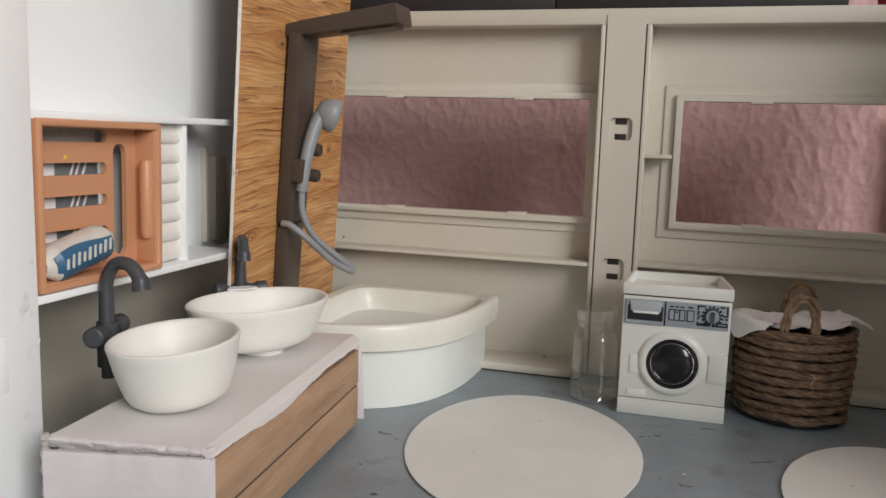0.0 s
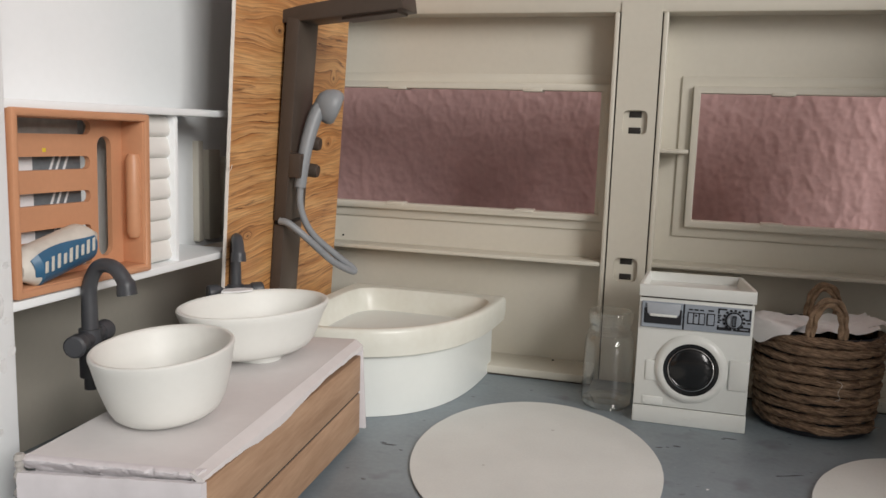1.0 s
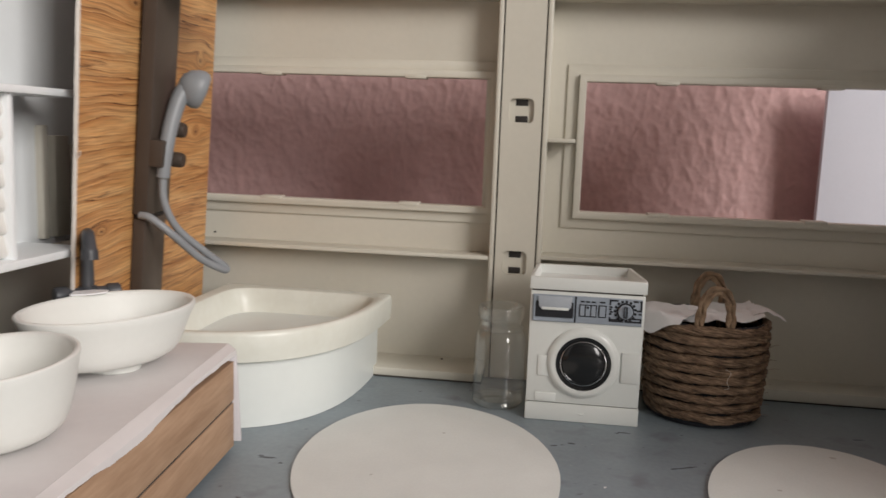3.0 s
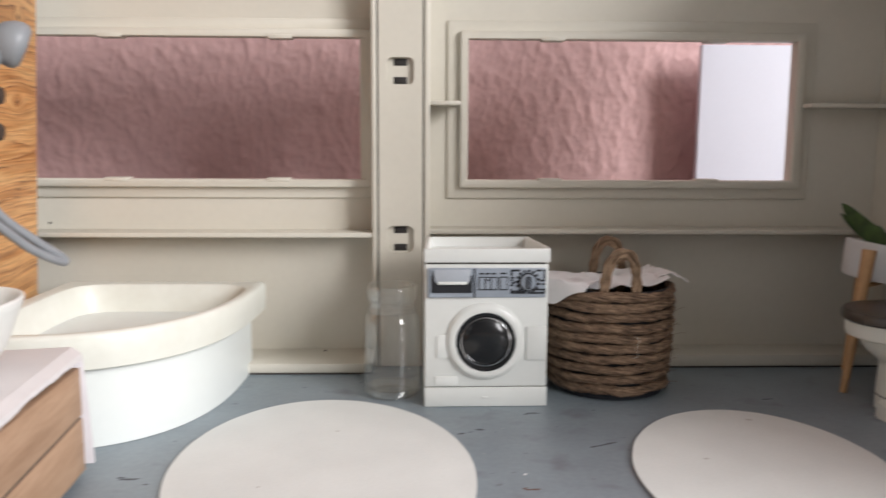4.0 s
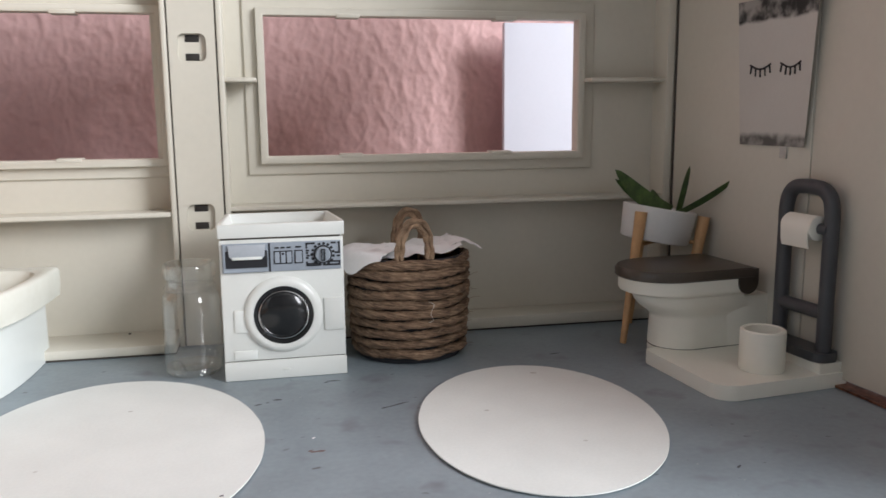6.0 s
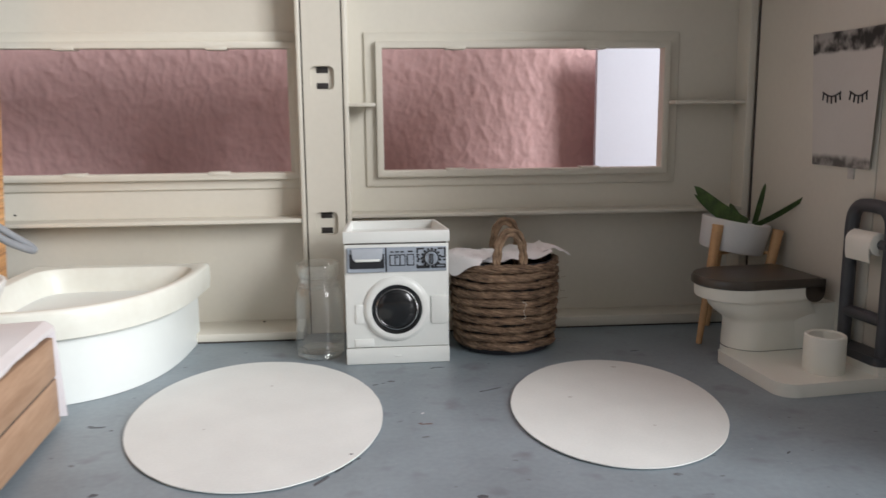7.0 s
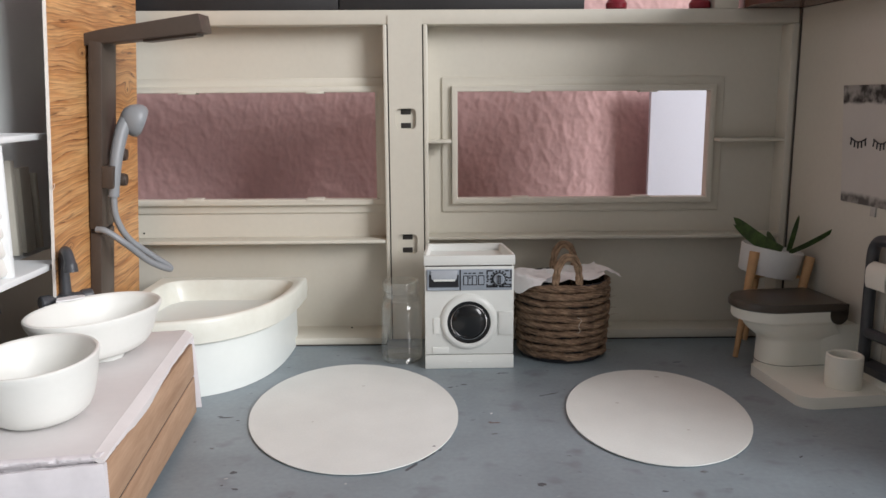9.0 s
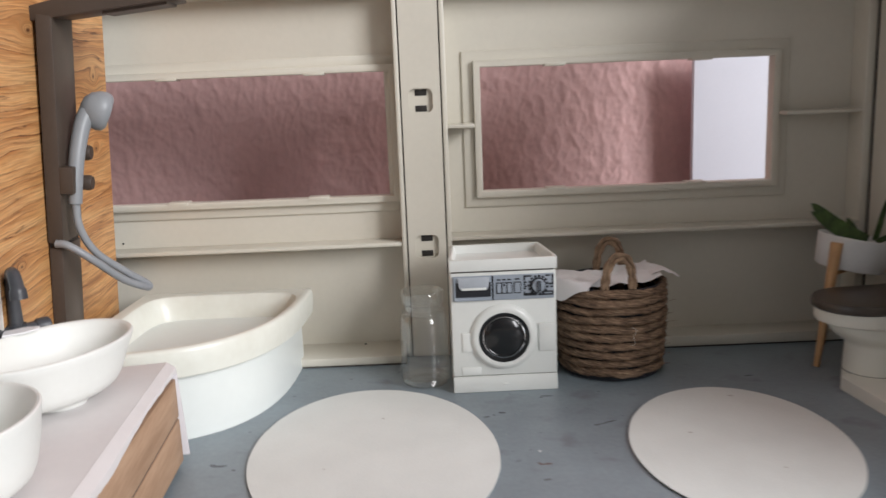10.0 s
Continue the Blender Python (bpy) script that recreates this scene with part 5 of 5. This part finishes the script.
for k in range(64):
    th = random.uniform(math.pi * 0.9, math.pi * 2.15)
    z, r = random.uniform(0.006, 0.04), 0.0273
    p = Vector((r * math.cos(th), r * math.sin(th), z))
    q = p + Vector((random.uniform(-0.004, 0.004) + 0.001 * math.cos(th), 0.0012 * math.sin(th), random.uniform(-0.0025, 0.0025)))
    part("fibre", tube([p * 0.985, (p + q) / 2 + Vector((0, -0.0004, 0.0004)), q], 0.00009, 4, 3), "rope", basket)
part("thread", tube([(0.004, -0.0275, 0.0285), (0.0062, -0.0278, 0.0270), (0.0048, -0.0279, 0.0235), (0.0058, -0.0277, 0.0205), (0.0040, -0.0276, 0.0195)], 0.00008, 6, 6), "torn", basket, "loose pale thread")
cloth = thing("tissue_liner", "crumpled white tissue draped over the basket's rim", "tissue", pose(BX, BY, 0.0))


def sheet(fn, nu, nv, thick=0.0003):
    """A thin crumpled sheet given by a function of u and v in 0..1."""
    b = bmesh.new()
    g = [[b.verts.new(fn(u / nu, v / nv)) for u in range(nu + 1)] for v in range(nv + 1)]
    for v in range(nv):
        for u in range(nu):
            b.faces.new((g[v][u], g[v][u + 1], g[v + 1][u + 1], g[v + 1][u]))
    bmesh.ops.recalc_face_normals(b, faces=b.faces)
    bmesh.ops.solidify(b, geom=b.faces[:], thickness=thick)
    return b


def spread(u, v):
    x, y = -0.021 + 0.043 * u, -0.016 + 0.034 * v
    z = 0.0465 + 0.0036 * noise.noise(Vector((u * 3.2, v * 3.2, 2))) + 0.0016 * noise.noise(Vector((u * 9, v * 9, 5))) + 0.004 * u * u
    return (x, y, z)


def corner_left(u, v):
    # lies over the rim and hangs down outside it in a point
    ang, r = radians(150 + 88 * v), 0.010 + 0.0212 * u
    fall = max(0.0, (r - 0.0272) / 0.0040) * (0.0012 + 0.0085 * math.exp(-(((v - 0.60) / 0.26) ** 2)))
    x, y = r * math.cos(ang), r * math.sin(ang)
    return (max(x, -0.0313), y, 0.0492 - fall + 0.0010 * noise.noise(Vector((u * 5, v * 5, 8))))


def corner_right(u, v):
    y = -0.012 + 0.026 * v * (1 - 0.75 * u) + 0.006 * u
    return (0.014 + 0.0195 * u, y, 0.0480 + 0.0040 * math.sin(u * 3.0) - 0.0012 * u + 0.0015 * noise.noise(Vector((u * 5, v * 4, 11))))


part("sheet", sheet(spread, 26, 22), "tissue", cloth)
part("hanging_corner", sheet(corner_left, 18, 18), "tissue", cloth)
part("raised_corner", sheet(corner_right, 16, 12), "tissue", cloth)

# ---- things: toilet set, standing square to the side wall ----
SET = pose(0.2421, 0.3518, 0.0, 0, 0, 179.7 + TURN_R) @ Matrix.Scale(1.008, 4)


def local(u, v):
    """u out from the wall, v along it away from the room's open front."""
    return (u, -v)


toilet = thing("toilet", "white plastic toilet with brown lid on a shared floor plate", "toilet", SET)


def rounded(u0, u1, v0, v1, r, corners):
    """A rectangle in u, v with chosen rounded corners, as plan points."""
    out = []
    for cu, cv, a0, on in ((u1, v0, -90, corners[0]), (u1, v1, 0, corners[1]), (u0, v1, 90, corners[2]), (u0, v0, 180, corners[3])):
        rr = r if on else 0.0006
        ou, ov = (cu - rr if cu == u1 else cu + rr), (cv - rr if cv == v1 else cv + rr)
        for k in range(9):
            a = radians(a0 + 90 * k / 8)
            out.append((ou + rr * math.cos(a), ov + rr * math.sin(a)))
    return [local(u, v) for u, v in out][::-1]


plate = [(0.0, -0.0012), (0.0495, -0.0012)] + [(0.0495 + 0.0085 * math.sin(radians(a)), 0.0073 - 0.0085 * math.cos(radians(a))) for a in range(10, 91, 10)] + [(0.0575, 0.0505), (0.0565, 0.0532), (0.0535, 0.0545), (0.0, 0.0545)]
part("floor_plate", prism([local(u, v) for u, v in plate][::-1], 0.0001, 0.0060, 0.0010, angle=50, seg=3), "ceramic", toilet)
part("step", prism(rounded(0.0, 0.0125, -0.0002, 0.0395, 0.001, (0, 0, 0, 0)), 0.0058, 0.0100, 0.0005, angle=60), "ceramic", toilet)
VC = 0.0580


def bowl_ring(u0, u1, half, z, n=40, flat=0.5):
    """D-shaped ring: straight towards the wall, round at the room end."""
    pts = [(u0, VC - half), ]
    cu = u1 - half * 1.05
    for k in range(n + 1):
        a = -math.pi / 2 + math.pi * k / n
        pts.append((cu + (u1 - cu) * math.cos(a), VC + half * math.sin(a)))
    pts.append((u0, VC + half))
    return [(*local(u, v), z) for u, v in pts]


part("pedestal", loft([bowl_ring(0.002, 0.0508, 0.0132, 0.0002), bowl_ring(0.002, 0.0508, 0.0133, 0.0075), bowl_ring(0.002, 0.0502, 0.0131, 0.0185), bowl_ring(0.004, 0.0506, 0.0131, 0.0198), bowl_ring(0.007, 0.0516, 0.0134, 0.0210), bowl_ring(0.010, 0.0536, 0.0142, 0.0224), bowl_ring(0.013, 0.0560, 0.0152, 0.0242), bowl_ring(0.015, 0.0580, 0.0160, 0.0264), bowl_ring(0.016, 0.0588, 0.0163, 0.0284), bowl_ring(0.0162, 0.0592, 0.0165, 0.0297),
                       bowl_ring(0.0165, 0.0634, 0.0180, 0.0306), bowl_ring(0.0165, 0.0650, 0.0187, 0.0313), bowl_ring(0.0165, 0.0655, 0.0189, 0.0325), bowl_ring(0.0165, 0.0655, 0.0189, 0.0372)]), "ceramic", toilet)
part("joint_line", loft([bowl_ring(0.002, 0.0509, 0.01335, 0.0058), bowl_ring(0.002, 0.0509, 0.01335, 0.00622)]), "groove", toilet)
part("rear_block", prism([local(u, v) for u, v in ((0.0020, VC - 0.0152), (0.0150, VC - 0.0148), (0.0240, VC - 0.0126), (0.0240, VC + 0.0126), (0.0150, VC + 0.0148), (0.0020, VC + 0.0152))][::-1], 0.0066, 0.0285, 0.0008), "ceramic", toilet)
lid = part("lid", loft([bowl_ring(0.0145, 0.0664, 0.0190, 0.0372), bowl_ring(0.0138, 0.0672, 0.0197, 0.0379), bowl_ring(0.0138, 0.0672, 0.0197, 0.0404), bowl_ring(0.0145, 0.0663, 0.0189, 0.0416), bowl_ring(0.018, 0.0598, 0.0150, 0.0424)]), "seat", toilet, "dark brown glossy lid")
b = tube([(*local(0.0165, VC - 0.0194), 0.0352), (*local(0.0165, VC + 0.0194), 0.0352)], 0.0050, 20, 0)
joined(b, prism([local(u, v) for u, v in ((0.0115, VC - 0.0194), (0.0215, VC - 0.0194), (0.0215, VC + 0.0194), (0.0115, VC + 0.0194))][::-1], 0.0352, 0.0412, 0.0004))
part("hinge_roll", b, "seat", lid)
CU, CV = local(0.0288, 0.0134)
part("brush_cup", lathe([(0.0083, 0.0058), (0.0088, 0.0066), (0.0087, 0.0205), (0.0086, 0.0222), (0.0079, 0.0227), (0.0070, 0.0222), (0.0068, 0.0085), (0.002, 0.008)], 44, centre=(CU, CV)), "ceramic", toilet, "white round brush cup")

rail = thing("paper_stand", "anthracite plastic toilet paper stand with a white roll", "paper stand", SET @ pose(0, 0.0028, 0))
U0 = 0.0078


def pt(u, v, z):
    return (*local(u, v), z)


part("foot", prism(rounded(0.0020, 0.0132, 0.0026, 0.0385, 0.0045, (1, 1, 1, 1)), 0.0101, 0.0138, 0.0007, angle=60), "iron", rail)
R = 0.0030
arch = [pt(U0, 0.0066, 0.0132), pt(U0, 0.0066, 0.030), pt(U0, 0.0066, 0.0600), pt(U0, 0.0066, 0.0680), pt(U0, 0.0077, 0.0736), pt(U0, 0.0112, 0.0770), pt(U0, 0.0158, 0.0779), pt(U0, 0.0222, 0.0779), pt(U0, 0.0272, 0.0770), pt(U0, 0.0303, 0.0736), pt(U0, 0.0314, 0.0680), pt(U0, 0.0314, 0.060), pt(U0, 0.0314, 0.030), pt(U0, 0.0314, 0.0132)]
part("arched_rail", tube(arch, R, 18, 5), "iron", rail)
part("crossbar", tube([pt(U0, 0.0066, 0.0290), pt(U0, 0.0320, 0.0290)], 0.0028, 16, 0), "iron", rail)
roll = part("paper_roll", tube([pt(U0 + 0.0020, 0.0106, 0.0622), pt(U0 + 0.0020, 0.0108, 0.0622), pt(U0 + 0.0020, 0.0264, 0.0622), pt(U0 + 0.0020, 0.0270, 0.0622)], lambda s: 0.0049 if 0.2 < s < 0.9 else 0.0045, 32, 0), "ceramic", rail, "white paper roll")
rings = []
for du, z in ((0.0030, 0.0673), (0.0055, 0.0660), (0.0069, 0.0635), (0.0072, 0.0605), (0.0070, 0.0570), (0.0064, 0.0545)):
    rings.append([pt(U0 + du, v, z) for v in (0.0112, 0.0260)] + [pt(U0 + du - 0.0005, v, z - 0.0003) for v in (0.0260, 0.0112)])
b = loft(rings)
part("loose_sheet", b, "ceramic", roll)
part("roll_core", tube([pt(U0 + 0.0015, 0.0060, 0.0622), pt(U0 + 0.0015, 0.0310, 0.0622)], 0.0022, 16, 0), "iron", rail)

# ---- things: plant ----
PX, PY = 0.2058, 0.4438
plant = thing("plant_stand", "white ribbed pot on splayed beech legs with a green agave", "plant", pose(PX, PY, 0.0))
TILT = pose(0, 0, 0.059, 0, 10, 0) @ pose(0, 0, -0.0585)
seg, rings = 180, []
for r, z in ((0.0142, 0.0458), (0.0152, 0.0460), (0.0158, 0.0468), (0.0170, 0.0608), (0.0172, 0.0618), (0.0167, 0.0622), (0.0160, 0.0620), (0.0157, 0.058)):
    ribs = 0.00016 if 0.0462 < z < 0.0615 and r > 0.0157 else 0.0
    rings.append([((r + ribs * (-1) ** k) * math.cos(2 * math.pi * k / seg), (r + ribs * (-1) ** k) * math.sin(2 * math.pi * k / seg), z) for k in range(seg)])
part("pot", loft(rings), "pot", plant, "white ribbed pot").matrix_local = TILT @ Matrix.Diagonal((1.03, 1.03, 1, 1))
for foot, top in (((-0.0238, -0.0154, 0.0001), (-0.0142, -0.0106, 0.0620)), ((0.0070, -0.0120, 0.0001), (0.0188, -0.0098, 0.0585)), ((-0.0050, 0.0190, 0.0001), (0.0010, 0.0184, 0.0600))):
    part("leg", tube([foot, top], lambda u: 0.0015 + 0.0014 * u, 14, 6), "stick", plant, "round beech leg")
for a in (215, 328, 95):
    part("crossbar", tube([(0.0198 * math.cos(radians(a)), 0.0198 * math.sin(radians(a)), 0.0462), (0, 0, 0.0462)], 0.0009, 10, 0), "stick", plant)


def leaf(base, tip, width, sag):
    """A thick pointed leaf, hollowed along its upper side."""
    base, tip = Vector(base), Vector(tip)
    rings = []
    n = 14
    across = (tip - base).cross(Vector((0.2, -1, 0.15))).normalized()
    if across.length < 0.1:
        across = Vector((1, 0, 0))
    normal = across.cross(tip - base).normalized()
    for k in range(n + 1):
        t = k / n
        p = base.lerp(tip, t) + Vector((0, 0, -sag * math.sin(math.pi * t)))
        w = width * (0.55 + 0.9 * t) * (1 - t) ** 0.62 + 0.00008
        th = 0.0016 * (1 - t) + 0.0001
        rings.append([p + across * w, p + normal * th * 0.15, p - across * w, p - across * w * 0.5 - normal * th, p - normal * th * 1.3, p + across * w * 0.5 - normal * th])
    return loft(rings)


for base, tip, w, sag in (((0.004, -0.004, 0.0625), (-0.0272, -0.009, 0.0840), 0.0064, 0.0026), ((-0.002, -0.003, 0.0625), (-0.0258, -0.006, 0.0795), 0.0030, 0.0010), ((0.0095, -0.002, 0.0625), (0.0128, -0.005, 0.0845), 0.0026, 0.0), ((0.009, -0.004, 0.062), (0.0285, -0.022, 0.0805), 0.0024, 0.001), ((0.004, 0.004, 0.062), (0.003, 0.014, 0.072), 0.004, 0.0)):
    part("leaf", leaf(base, tip, w, sag), "leaf", plant, "green pointed leaf").matrix_local = pose(0, 0, -0.0020)

# ---- things: poster ----
poster = thing("poster", "hand-drawn paper poster with two closed eyelashes and smudged charcoal bars", "poster", pose(RIGHT, 0.4695, 0.0, 0, 0, TURN_R) @ pose(0, 0, 0))


P0, P1, Z0, Z1 = 0.0472, 0.1000, 0.0936, 0.1562


def bend(u, v):
    """The sheet stands off the wall towards its outer edge."""
    return -0.0004 - 0.0035 * max(0.0, u - 0.5) ** 2 * 4 * (0.4 + 0.6 * v)


def along_wall(u, v):
    return P0 + (P1 - P0) * u + (1 - v) * (0.0055 - 0.0115 * u)


def poster_sheet(u0, u1, v0, v1, off, thick=0.00012, n=14):
    return sheet(lambda s, t: (bend(u0 + (u1 - u0) * s, v0 + (v1 - v0) * t) - off, -along_wall(u0 + (u1 - u0) * s, v0 + (v1 - v0) * t), Z0 + (Z1 - Z0) * (v0 + (v1 - v0) * t)), n, n, thick)


part("paper", poster_sheet(0, 1, 0, 1, 0.0), "paper", poster)
for cu in (0.30, 0.70):
    def on_sheet(u, v, off=0.0004):
        return (bend(u, v) - off, -along_wall(u, v), Z0 + (Z1 - Z0) * v)
    arc = [on_sheet(cu - 0.135 + 0.27 * k / 8, 0.555 - 0.032 * math.sin(math.pi * k / 8)) for k in range(9)]
    part("eyelid", tube(arc, 0.00042, 6, 2), "print_black", poster)
    for k in range(5):
        s = (k + 0.25) / 4.5
        p = on_sheet(cu - 0.135 + 0.27 * s, 0.555 - 0.032 * math.sin(math.pi * s))
        q = on_sheet(cu - 0.135 + 0.27 * s + 0.03 * (s - 0.5), 0.555 - 0.032 * math.sin(math.pi * s) - 0.055)
        part("lash", tube([p, q], 0.00038, 6, 0), "print_black", poster)
part("tape", box((-0.0006, -0.0825, 0.0885), (0.0003, -0.0785, 0.0938), 0.0002), "mid_grey", poster, "small grey tab of tape")
